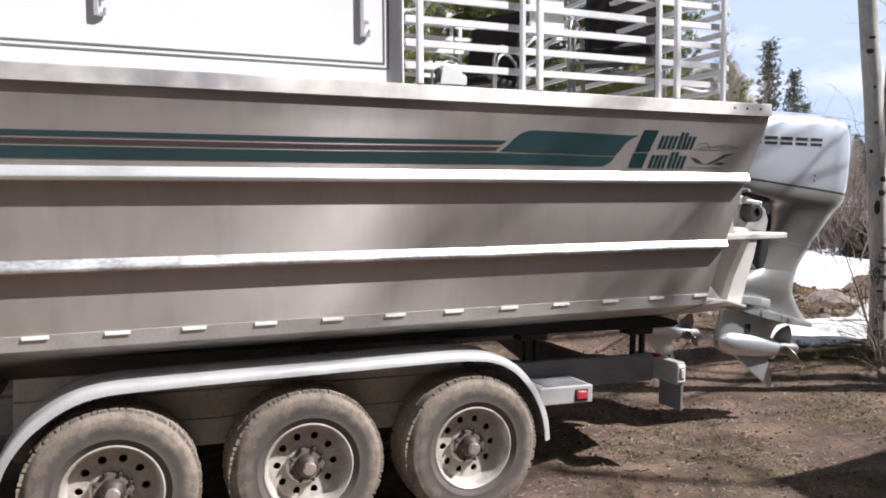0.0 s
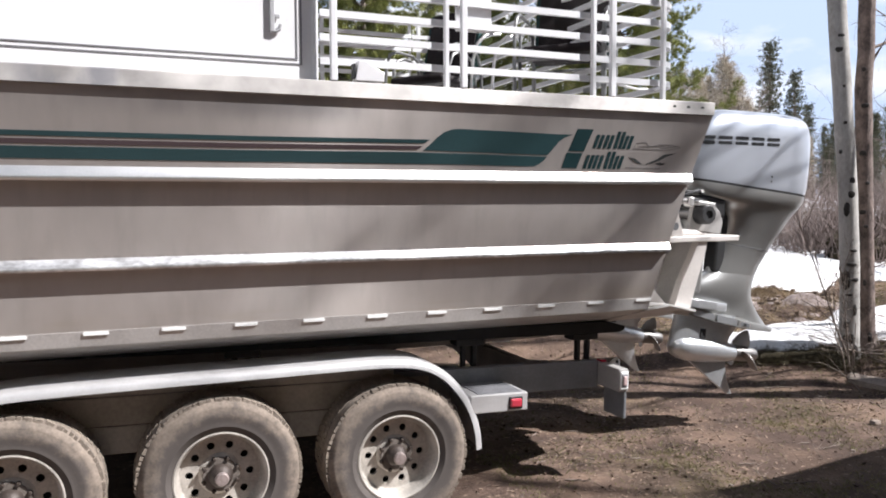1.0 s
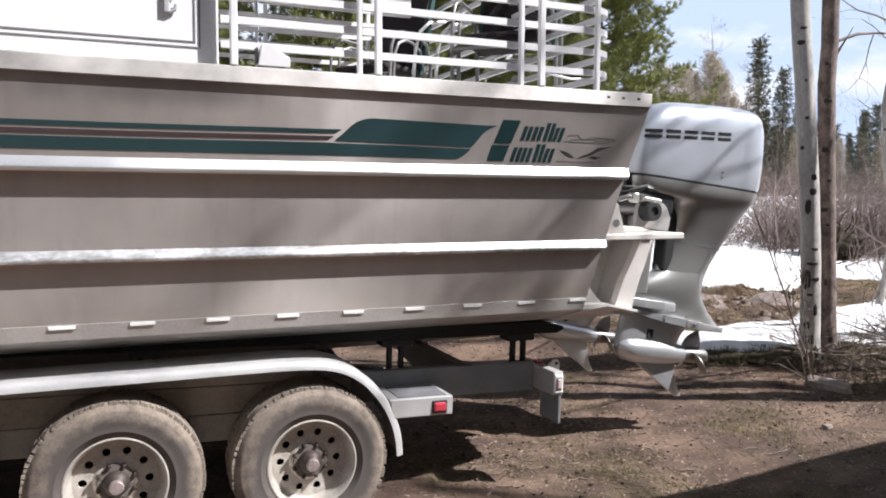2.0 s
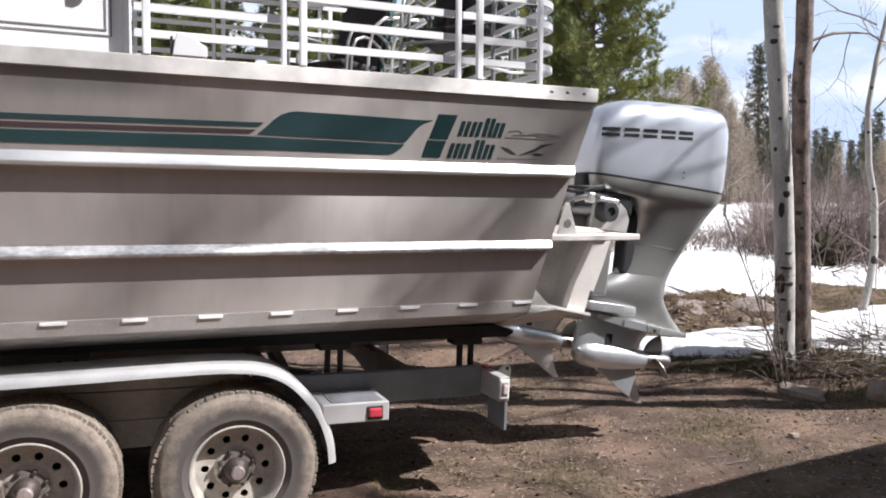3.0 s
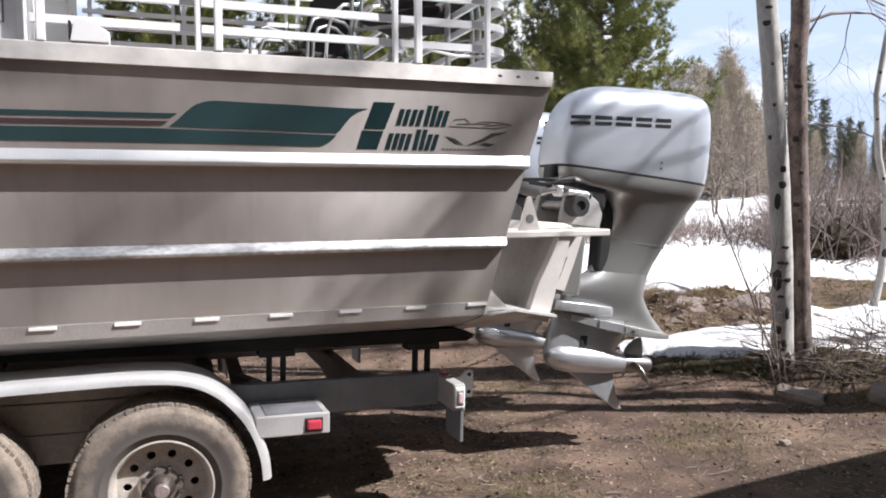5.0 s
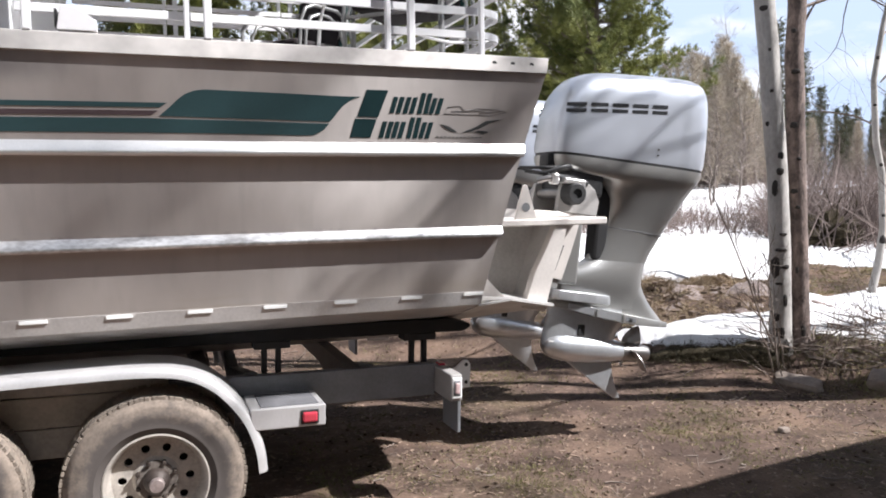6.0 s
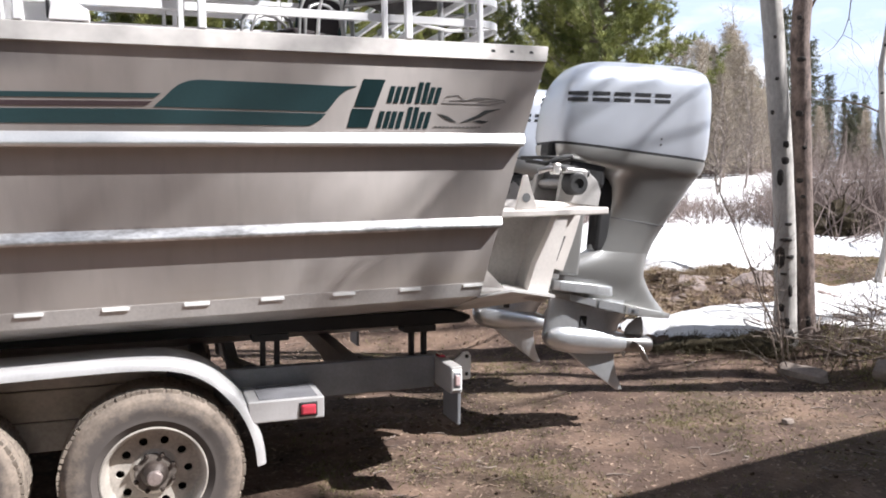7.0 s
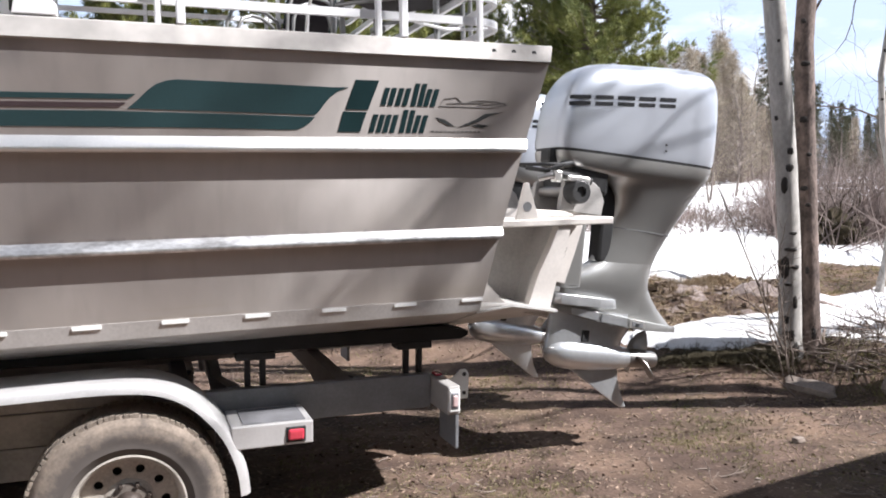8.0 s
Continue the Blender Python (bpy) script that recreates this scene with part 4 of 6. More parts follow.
        for i in range(len(rim)):
            bm.faces.new((rim[i], rb[i], rb[(i + 1) % len(rim)], rim[(i + 1) % len(rim)]))
        part("blade", bm, "steel", hub, smooth=50)
    # swivel and clamp bracket
    part("swivel", box(0.06, 0.20, -0.075, 0.075, -0.40, 0.14, 0.02), "leg", eng, "silver swivel bracket")
    # black here is the shade between clamp and leg, put into the colour
    part("swivel", box(0.30, 0.40, -0.06, 0.06, -0.24, 0.22, 0.02), "black", eng, "swivel bracket coloured black for the shade there")
    for sgn in (-1, 1):
        clamp = part("clamp_plate", prism([(-0.06, 0.03), (0.02, 0.04), (0.11, 0.035), (0.112, -0.04), (0.075, -0.20), (0.03, -0.37), (-0.085, -0.352), (-0.045, -0.20), (-0.03, -0.08)], sgn * 0.15 - 0.016, sgn * 0.15 + 0.016, 0.004), "plate", eng, "pale cast clamp bracket")
        part("slot", prism([(0.005, -0.16), (0.022, -0.16), (-0.020, -0.31), (-0.045, -0.305)], sgn * 0.168 - 0.002, sgn * 0.168 + 0.002), "black", clamp)
    part("tilt_tube", lathe([(0.0001, -0.26), (0.03, -0.26), (0.032, -0.25), (0.032, 0.25), (0.03, 0.26), (0.0001, 0.26)], (0.0, 0.15), 20), "steel", eng, "bright tilt tube", smooth=50)
    part("tube_nut", lathe([(0.0001, -0.275), (0.028, -0.275), (0.03, -0.29), (0.055, -0.29), (0.066, -0.275), (0.068, -0.20), (0.05, -0.19), (0.0001, -0.19)], (0.008, 0.150), 24), "black", eng, "large dark pivot nut", smooth=40)
    for sgn in (-1, 1):
        part("swivel_head", prism([(-0.06, 0.04), (0.215, 0.03), (0.225, 0.12), (0.19, 0.19), (0.12, 0.235), (0.02, 0.245), (-0.045, 0.20)], sgn * 0.165 - 0.02, sgn * 0.165 + 0.02, 0.006), "trailer_light", eng, "cast head of the swivel bracket")
    part("nut_guard", box(-0.075, 0.055, -0.275, -0.20, 0.205, 0.235, 0.006), "rail", eng, "bright square casting over the pivot nut")
    part("nut_guard", box(0.052, 0.068, -0.27, -0.20, 0.15, 0.232, 0.004), "rail", eng)
    part("steering_arm", tube([(-0.10, -0.235, 0.215), (-0.16, -0.23, 0.225), (-0.22, -0.2, 0.20)], 0.019, 10), "steel", eng, "bright steering arm", smooth=60)
    part("steering_clamp", box(-0.145, -0.105, -0.262, -0.20, 0.19, 0.255, 0.008), "rail", eng)
    part("steering_ram", tube([(-0.16, -0.20, 0.24), (-0.02, -0.20, 0.235), (0.12, -0.18, 0.22)], 0.024, 12), "black", eng, smooth=60)
    part("hose", tube([(-0.25, -0.1, 0.26), (-0.17, -0.2, 0.25), (-0.1, -0.23, 0.29), (-0.02, -0.2, 0.31), (0.06, -0.12, 0.3)], 0.013), "black", eng, smooth=60)
    part("hose", tube([(-0.25, -0.02, 0.28), (-0.15, -0.12, 0.29), (-0.05, -0.16, 0.30), (0.05, -0.1, 0.32)], 0.011), "black", eng, smooth=60)
    part("rigging_boot", box(-0.12, -0.03, -0.12, 0.0, 0.30, 0.39, 0.02), "black", eng)
    part("inner_housing", box(0.0, 0.26, -0.17, 0.17, 0.14, 0.30, 0.03), "black", eng)
    return eng


motor = outboard((2.35, 0.70, 1.43))
copy_thing(motor, pose(2.35, 1.76, 1.40, 0, 9.0, 0))

# ---- the trailer ----
TR = empty("boat_trailer", pose(0, 0, 0, 0, 2.0, 0), "three-axle grey boat trailer with silver fenders", "trailer")


def wheel(x, z, y, side):
    """One wheel, outer face towards side (-1 near, 1 far)."""
    w = lambda pr: [(r, y + side * o) for r, o in pr]
    tyre = part("tyre", lathe(w([(0.215, 0.0), (0.225, 0.02), (0.250, 0.030), (0.253, 0.034), (0.262, 0.0345), (0.268, 0.034), (0.285, 0.0375), (0.303, 0.0395), (0.309, 0.0400), (0.318, 0.0392), (0.328, 0.0375), (0.340, 0.034), (0.344, 0.0335), (0.350, 0.0305), (0.360, 0.024), (0.379, 0.0), (0.386, -0.03), (0.388, -0.11), (0.386, -0.19), (0.375, -0.225), (0.34, -0.25), (0.25, -0.25), (0.215, -0.22)]), (0, 0), 72, closed=True), "tyre_wall", TR, "dusty worn trailer tyre", smooth=45)
    tyre.location = (x, 0, z)
    bm = bmesh.new()
    rt = random.Random(round(90 + 10 * x + 3 * side))
    for k in range(104):
        a = 2 * math.pi * (k + rt.uniform(0.05, 0.55)) / 104
        for off, shift in ((-0.012, 0), (-0.085, 0.5), (-0.145, 0), (-0.208, 0.5)):
            aa = a + (shift + rt.uniform(-0.12, 0.12)) * 2 * math.pi / 104
            ca, sa = math.cos(aa), math.sin(aa)
            r0, r1, hw = (0.364, 0.3855 + rt.uniform(-0.002, 0.002), 0.0088) if off in (-0.012, -0.208) else (0.38, 0.390 + rt.uniform(-0.003, 0.002), 0.0082)
            o0, o1 = (off - 0.024, off + 0.026) if off != -0.012 else (-0.045, rt.uniform(0.008, 0.012))
            vs = []
            for r in (r0, r1):
                for o in (y + side * o0, y + side * o1):
                    for t in (-hw, hw):
                        vs.append(bm.verts.new((r * ca - t * sa, o, r * sa + t * ca)))
            for f in ((0, 1, 3, 2), (4, 6, 7, 5), (0, 4, 5, 1), (2, 3, 7, 6), (0, 2, 6, 4), (1, 5, 7, 3)):
                bm.faces.new([vs[i] for i in f])
    part("tread", bm, "tyre", tyre)
    # rim with ten round holes
    bm = lathe(w([(0.224, 0.012), (0.224, 0.022), (0.217, 0.024), (0.205, 0.012), (0.200, -0.035), (0.190, -0.062), (0.180, -0.066)]), (0, 0), 60)
    bmesh.ops.delete(bm, geom=[f for f in bm.faces if len(f.verts) > 4], context="FACES_ONLY")
    rim = part("rim", bm, "rim", TR, "dusty silver steel wheel with round holes", smooth=40)
    rim.location = (x, 0, z)
    bm = bmesh.new()
    hole_r, ring_r, k10 = 0.019, 0.142, 10
    yo, yi = y + side * -0.064, y + side * -0.074
    for k in range(k10):
        a0, a1 = 2 * math.pi * (k - 0.5) / k10, 2 * math.pi * (k + 0.5) / k10
        ac = (a0 + a1) / 2
        outer, inner = [], []
        cx, cz = ring_r * math.cos(ac), ring_r * math.sin(ac)
        border = [(0.102, a0), (0.142, a0), (0.182, a0), (0.182, a0 * 0.5 + ac * 0.5), (0.182, ac), (0.182, a1 * 0.5 + ac * 0.5), (0.182, a1), (0.142, a1), (0.102, a1), (0.102, a1 * 0.5 + ac * 0.5), (0.102, ac), (0.102, a0 * 0.5 + ac * 0.5)]
        for r, a in border:
            px, pz = r * math.cos(a), r * math.sin(a)
            th = math.atan2(pz - cz, px - cx)
            outer.append(bm.verts.new((px, yo, pz)))
            inner.append((cx + hole_r * math.cos(th), cz + hole_r * math.sin(th)))
        iv = [bm.verts.new((p, yo, q)) for p, q in inner]
        bv = [bm.verts.new((p, yi - side * 0.004, q)) for p, q in inner]
        n = len(outer)
        for i in range(n):
            bm.faces.new((outer[i], outer[(i + 1) % n], iv[(i + 1) % n], iv[i]))
            bm.faces.new((iv[i], iv[(i + 1) % n], bv[(i + 1) % n], bv[i]))
    bmesh.ops.remove_doubles(bm, verts=bm.verts, dist=0.0004)
    part("disc", bm, "rim", rim)
    part("disc_back", lathe(w([(0.0001, -0.13), (0.19, -0.13), (0.19, -0.135), (0.0001, -0.135)]), (0, 0), 32), "black", rim)
    part("disc_centre", lathe(w([(0.1035, -0.066), (0.09, -0.05), (0.075, -0.047), (0.0001, -0.047)]), (0, 0), 40), "rim", rim, smooth=40)
    hub = part("hub", lathe(w([(0.058, -0.05), (0.057, -0.02), (0.05, 0.004), (0.044, 0.008), (0.038, 0.022), (0.026, 0.03), (0.0001, 0.032)]), (0, 0), 28), "hub", TR, "greasy bearing hub", smooth=40)
    for k in range(8):
        a = 2 * math.pi * k / 8 + 0.15
        ca, sa = math.cos(a), math.sin(a)
        far = 1 - 0.16 * (k * 5 % 8) / 8
        petal = [(0.045, -0.022), (0.078 * far, -0.034), (0.090 * far, -0.020), (0.093 * far, 0.0), (0.090 * far, 0.020), (0.078 * far, 0.034), (0.045, 0.022)]
        bm = prism([(r * ca - s * sa, r * sa + s * ca) for r, s in petal], y + side * -0.048, y + side * -0.036, 0.003)
        part("flange_lobe", bm, "lobe", rim)
    hub.location = (x, 0, z)
    part("hub_cap", lathe(w([(0.033, 0.024), (0.031, 0.040), (0.027, 0.045), (0.0001, 0.046)]), (0, 0), 24), "cap_end", hub, "pale worn hub cap", smooth=40)
    for k in range(8):
        a = 2 * math.pi * (k + 0.5) / 8
        nut = part("lug_nut", lathe(w([(0.011, -0.05), (0.011, -0.028), (0.007, -0.02), (0.0001, -0.02)]), (0.083 * math.cos(a), 0.083 * math.sin(a)), 6), "hub", hub)


for sgn, y in ((-1, 0.02), (1, 2 * C - 0.02)):
    for x in (0.0, -0.889, -1.778):
        # the foremost wheels hang lower than the frame
        wheel(x, 0.37 + 0.0075 * x - 0.004 * x * x * (x < -1), y, sgn)

# fenders: arcs over the end wheels joined by a level run
def fender(y0, y1):
    path = [(0.480, 0.372), (0.470, 0.46), (0.446, 0.545), (0.405, 0.635), (0.350, 0.712), (0.280, 0.785), (0.192, 0.842), (0.095, 0.874), (0.0, 0.8855), (-0.10, 0.8895), (-0.22, 0.8885), (-0.40, 0.884), (-0.65, 0.8765), (-0.95, 0.869), (-1.25, 0.861), (-1.52, 0.853), (-1.72, 0.845), (-1.84, 0.832), (-1.95, 0.800), (-2.06, 0.735), (-2.16, 0.645), (-2.235, 0.53), (-2.28, 0.40), (-2.30, 0.31)]
    fine = []
    for i in range(len(path) - 1):
        p0, p1, p2, p3 = (Vector(path[max(0, min(len(path) - 1, i + k))]) for k in (-1, 0, 1, 2))
        for j in range(4 if (p2 - p1).length < 0.16 else 1):
            t = j / 4
            fine.append(tuple(0.5 * (2 * p1 + (p2 - p0) * t + (2 * p0 - 5 * p1 + 4 * p2 - p3) * t * t + (3 * p1 - p0 - 3 * p2 + p3) * t ** 3)))
    path = fine + [path[-1]]
    section = [(0.0, 0.0), (0.004, 0.022), (0.016, 0.038), (0.034, 0.044), (abs(y1 - y0), 0.044), (abs(y1 - y0), 0.036), (0.034, 0.034), (0.02, 0.028), (0.012, 0.014), (0.01, 0.0)]
    sg = 1 if y1 > y0 else -1
    rows = []
    for i, (x, z) in enumerate(path):
        a, b = path[max(0, i - 1)], path[min(len(path) - 1, i + 1)]
        t = Vector((b[0] - a[0], b[1] - a[1])).normalized()
        nrm = Vector((t.y, -t.x))
        rows.append([(x + nrm.x * (h - 0.044), y0 + sg * o, z + nrm.y * (h - 0.044)) for o, h in section])
    part("fender", loft(rows), "fender", TR, "silver fender over three wheels", smooth=40)


fender(-0.010, 0.29)
fender(2 * C + 0.010, 2 * C - 0.29)
for far in (0, 1):
    f = lambda y: 2 * C - y if far else y
    yy = sorted((f(0.305), f(0.36)))
    part("frame_rail", box(-6.0, 1.403, yy[0], yy[1], 0.575, 0.745, 0.006), "trailer", TR, "grey box-section frame rail")
    yy = sorted((f(0.29), f(0.303)))
    for z0, z1, x1 in ((0.44, 0.575, 0.36), (0.58, 0.72, 0.27), (0.725, 0.83, 0.06)):
        part("fender_panel", box(-2.2, x1, yy[0], yy[1], z0, z1, 0.004), "beige", TR, "dusty beige panel behind the wheels")
    yy = sorted((f(0.0), f(0.28)))
    step = part("step_box", box(0.40, 0.745, yy[0], yy[1], 0.562, 0.662, 0.006), "fender", TR, "silver fender step with a red lamp")
    yy = sorted((f(0.02), f(0.25)))
    part("grip_pad", box(0.45, 0.715, yy[0], yy[1], 0.662, 0.666, 0), "grip", step)
    yy = sorted((f(-0.006), f(0.004)))
    lamp = part("lamp_base", box(0.628, 0.712, yy[0], yy[1], 0.574, 0.642, 0.004), "black", step)
    yy = sorted((f(-0.016), f(0.006)))
    part("lamp_lens", box(0.635, 0.705, yy[0], yy[1], 0.584, 0.632, 0.0095), "red", lamp)
    yy = sorted((f(0.085), f(0.50)))
    tail = part("tail_box", box(1.405, 1.472, yy[0], yy[1], 0.590, 0.730, 0.008), "trailer_light", TR, "pale end of the rear cross tube")
    yy = sorted((f(0.074), f(0.088)))
    part("lamp_frame", box(1.411, 1.467, yy[0], yy[1], 0.606, 0.716, 0.0068), "tape", tail, "white rounded lamp frame")
    yy = sorted((f(0.070), f(0.083)))
    part("lamp_gasket", box(1.419, 1.459, yy[0], yy[1], 0.620, 0.702, 0.0064), "trailer", tail)
    yy = sorted((f(0.064), f(0.080)))
    part("lamp_lens", box(1.425, 1.453, yy[0], yy[1], 0.632, 0.690, 0.0078), "red_pale", tail)
    part("marker_lamp", box(1.425, 1.462, *sorted((f(0.30), f(0.36))), 0.730, 0.744, 0.005), "red", tail)
    yy = sorted((f(0.09), f(0.30)))
    part("mud_plate", box(1.448, 1.466, yy[0], yy[1], 0.425, 0.592, 0.004), "trailer", TR, "flat grey plate under the tail")
    yy = sorted((f(0.45), f(0.465)))
    ear = part("tie_down_ear", prism([(1.50, 0.56), (1.668, 0.56), (1.672, 0.695), (1.655, 0.718), (1.625, 0.715), (1.585, 0.675), (1.50, 0.65)], yy[0], yy[1], 0.003), "tape", TR, "white tie-down plate with two holes")
    for z in (0.692, 0.592):
        part("ear_hole", lathe([(0.0001, yy[0] - 0.002), (0.011, yy[0] - 0.002), (0.011, yy[0] + 0.001), (0.0001, yy[0] + 0.001)], (1.645, z), 14), "black", ear)
    # bunk on uprights
    yy = sorted((f(0.34), f(0.47)))
    part("bunk", prism([(-5.5, 0.905), (-5.5, 0.975), (1.50, 0.975), (1.62, 0.945), (1.62, 0.925), (1.58, 0.905)], yy[0], yy[1], 0.004), "bunk", TR, "black carpeted bunk board")
    for x in (-2.5, -0.75, 0.55, 1.33):
        for dx in (-0.035, 0.035):
            yy = sorted((f(0.365), f(0.40)))
            part("bunk_post", box(x + dx - 0.013, x + dx + 0.013, yy[0], yy[1], 0.70, 0.90, 0.003), "black", TR)
        yy = sorted((f(0.34), f(0.45)))
        part("bunk_bracket", box(x - 0.09, x + 0.09, yy[0], yy[1], 0.868, 0.904, 0.004), "black", TR)
for x in (-4.5, -2.4, 0.2, 0.95):
    part("cross_member", prism([(x, 0.62), (x + 0.07, 0.62), (x + 0.07, 0.73), (x, 0.73)], 0.37, 2 * C - 0.37, 0.0), "trailer", TR)
for x in (0.42, 1.02):
    bm = loft([[(x, 0.37, 0.66), (x + 0.06, 0.37, 0.66), (x + 0.06, 0.37, 0.75), (x, 0.37, 0.75)],
               [(x, C, 0.50), (x + 0.06, C, 0.50), (x + 0.06, C, 0.60), (x, C, 0.60)],
               [(x, 2 * C - 0.37, 0.66), (x + 0.06, 2 * C - 0.37, 0.66), (x + 0.06, 2 * C - 0.37, 0.75), (x, 2 * C - 0.37, 0.75)]])
    part("cross_member", bm, "trailer", TR, "dark vee-shaped cross member")
for x in (0.0, -0.889, -1.778):
    part("axle", tube([(x, 0.2, 0.37), (x, 2 * C - 0.2, 0.37)], 0.04, 14), "trailer", TR, smooth=60)
    for y in (0.30, 2 * C - 0.30):
        part("leaf_spring", box(x - 0.36, x + 0.36, y - 0.03, y + 0.03, 0.42, 0.45, 0.004), "black", TR)


# ---- trees and brush ----
class Heap:
    """Gathers many small faces into one mesh."""

    def __init__(self):
        self.v, self.f = [], []

    def stem(self, p0, p1, r0, r1, sides=3):
        d = p1 - p0
        u = d.cross(Vector((0.31, 0.17, 0.93)))
        if u.length < 1e-5:
            u = d.cross(Vector((1, 0, 0)))
        u.normalize()
        w = d.cross(u).normalized()
        k = len(self.v)
        for p, r in ((p0, r0), (p1, r1)):
            for i in range(sides):
                a = 2 * math.pi * i / sides
                q = p + r * (math.cos(a) * u + math.sin(a) * w)
                self.v.append((q.x, q.y, q.z))
        for i in range(sides):
            self.f.append((k + i, k + (i + 1) % sides, k + sides + (i + 1) % sides, k + sides + i))

    def blade(self, p, d, length, width, rng):
        side = d.cross(Vector((rng.uniform(-1, 1), rng.uniform(-1, 1), rng.uniform(-1, 1)))).normalized() * width
        tip = p + d * length
        k = len(self.v)
        for q in (p - side, p + side, tip):
            self.v.append((q.x, q.y, q.z))
        self.f.append((k, k + 1, k + 2))

    def out(self, name, material, parent=None, label="", smooth=False):
        ob = raw(name, self.v, self.f, material, smooth)
        if parent is not None:
            ob.parent = parent
        if label:
            ob["label"] = label
        if name in ("limb", "crown"):
            ob["kind"] = "stuff"
        return ob


def rand_dir(rng, up=0.0):
    a, z = rng.uniform(0, 2 * math.pi), rng.uniform(-1, 1)
    h = math.sqrt(1 - z * z)
    return Vector((h * math.cos(a), h * math.sin(a), z + up)).normalized()


def branchy(heap, p, d, length, r, rng, depth, bend=0.25, kids=3, sides=3, up=0.1):
    """A bare limb that forks into thinner ones."""
    steps = 4 if depth else 3
    for i in range(steps):
        q = p + d * (length / steps)
        r1 = r * (1 - 0.75 * (i + 1) / steps) if depth == 0 else r * (1 - 0.16 * (i + 1) / steps * 2)
        heap.stem(p, q, r, max(0.0015, r1), sides)
        p, r = q, max(0.0015, r1)
        d = (d + bend * rand_dir(rng, up)).normalized()
        if depth and i:
            for _ in range(max(1, kids // 2)):
                branchy(heap, p, (d + 0.9 * rand_dir(rng, up)).normalized(), length * rng.uniform(0.4, 0.65), r * 0.55, rng, depth - 1, bend, kids, 3, up)


def conifer(name, height, reach, seed, whorls, per, tufts, tuft, material, shape=0.8, first=0.08, droop=0.15, label="", category="tree", needles=9, width=0.16, clump=1):
    rng = random.Random(seed)
    tree = empty(name, None, label, category)
    trunk = Heap()
    for i in range(8):
        a, b = Vector((0, 0, height * i / 8)), Vector((0.02 * math.sin(i), 0, height * (i + 1) / 8))
        trunk.stem(a, b, 0.022 * height * (1 - i / 8.2), 0.022 * height * (1 - (i + 1) / 8.2), 8)
    wood, green = Heap(), Heap()
    for wv in range(whorls):
        f = first + (1 - first) * (wv + rng.uniform(0, 0.9)) / whorls
        z = f * height
        size = reach * (max(0.0, 1 - f) ** shape) * (0.55 + 0.45 * smooth01(first, first + 0.2, f))
        for b in range(per):
            a = 2 * math.pi * (b + rng.random()) / per
            ln = size * rng.uniform(0.62, 1.15) + 0.04 * reach
            d = Vector((math.cos(a), math.sin(a), rng.uniform(-0.05, 0.35) - droop))
            p0 = Vector((0, 0, z))
            p1 = p0 + d * ln * 0.55
            p2 = p1 + Vector((d.x, d.y, d.z + 0.32)) * ln * 0.45
            wood.stem(p0, p1, 0.006 * height * (1 - f) + 0.008, 0.01, 3)
            wood.stem(p1, p2, 0.01, 0.004, 3)
            for k in range(tufts):
                g = 0.25 + 0.75 * (k + rng.random()) / tufts
                c = p0.lerp(p1, g / 0.55) if g < 0.55 else p1.lerp(p2, (g - 0.55) / 0.45)
                c = c + Vector((rng.gauss(0, 1), rng.gauss(0, 1), rng.gauss(0, 0.5))) * (0.065 if clump > 1 else 0.10) * ln
                lean = (d * 0.7 + Vector((rng.gauss(0, 0.4), rng.gauss(0, 0.4), 0.75))).normalized()
                for j in range(clump):
                    p = c + lean * tuft * rng.uniform(-1.0, 1.6) + rand_dir(rng) * tuft * 0.55
                    for _ in range(needles):
                        green.blade(p, (lean + 0.85 * rand_dir(rng)).normalized(), tuft * rng.uniform(0.7, 1.3), tuft * width, rng)
    trunk.out("trunk", "twig", tree)
    wood.out("limb", "twig", tree)
    green.out("crown", material, tree)
    return tree


def stand(tree, x, y, turn=0.0, scale=1.0, sink=0.05):
    m = pose(x, y, ground_z(x, y) - sink, 0, 0, turn)
    tree.matrix_world = m @ Matrix.Diagonal((scale, scale, scale, 1))
    return tree


def again(tree, x, y, turn, scale):
    c = copy_thing(tree, Matrix.Identity(4))
    return stand(c, x, y, turn, scale)


pine = stand(conifer("pine_tree", 9.2, 3.25, 5, 36, 7, 6, 0.15, "needles", 0.74, 0.10, 0.0, "bushy green pine tree behind the driveway", needles=15, width=0.05, clump=13), 10.6, 13.2)
for x, y, turn, k in ((7.6, 15.5, 100, 0.98), (4.2, 14.6, 200, 0.92), (0.8, 16.4, 300, 1.05), (-3.4, 14.2, 40, 0.95), (-7.5, 17, 150, 1.0), (14.6, 21, 250, 0.82)):
    again(pine, x, y, turn, k)

spruce = stand(conifer("spruce_tree", 13, 1.75, 9, 44, 7, 5, 0.36, "needles_far", 0.75, 0.05, 0.42, "tall narrow spruce far off", needles=6, width=0.09), 39.36, 36.8, 0, 0.80)
R4 = random.Random(44)
again(spruce, 40.44, 35.68, 50, 0.64)
for i in range(62):
    az = radians(31 + 31 * i / 61 + R4.uniform(-0.5, 0.5))
    d = R4.uniform(58, 98)
    again(spruce, d * math.sin(az) - 0.5, d * math.cos(az) - 3.5, R4.uniform(0, 360), R4.uniform(0.38, 0.66) * (d / 78))
for i in range(26):
    az = radians(44.5 + 17 * i / 25 + R4.uniform(-0.4, 0.4))
    d = R4.uniform(60, 90)
    again(spruce, d * math.sin(az) - 0.5, d * math.cos(az) - 3.5, R4.uniform(0, 360), R4.uniform(0.32, 0.50) * (d / 78))
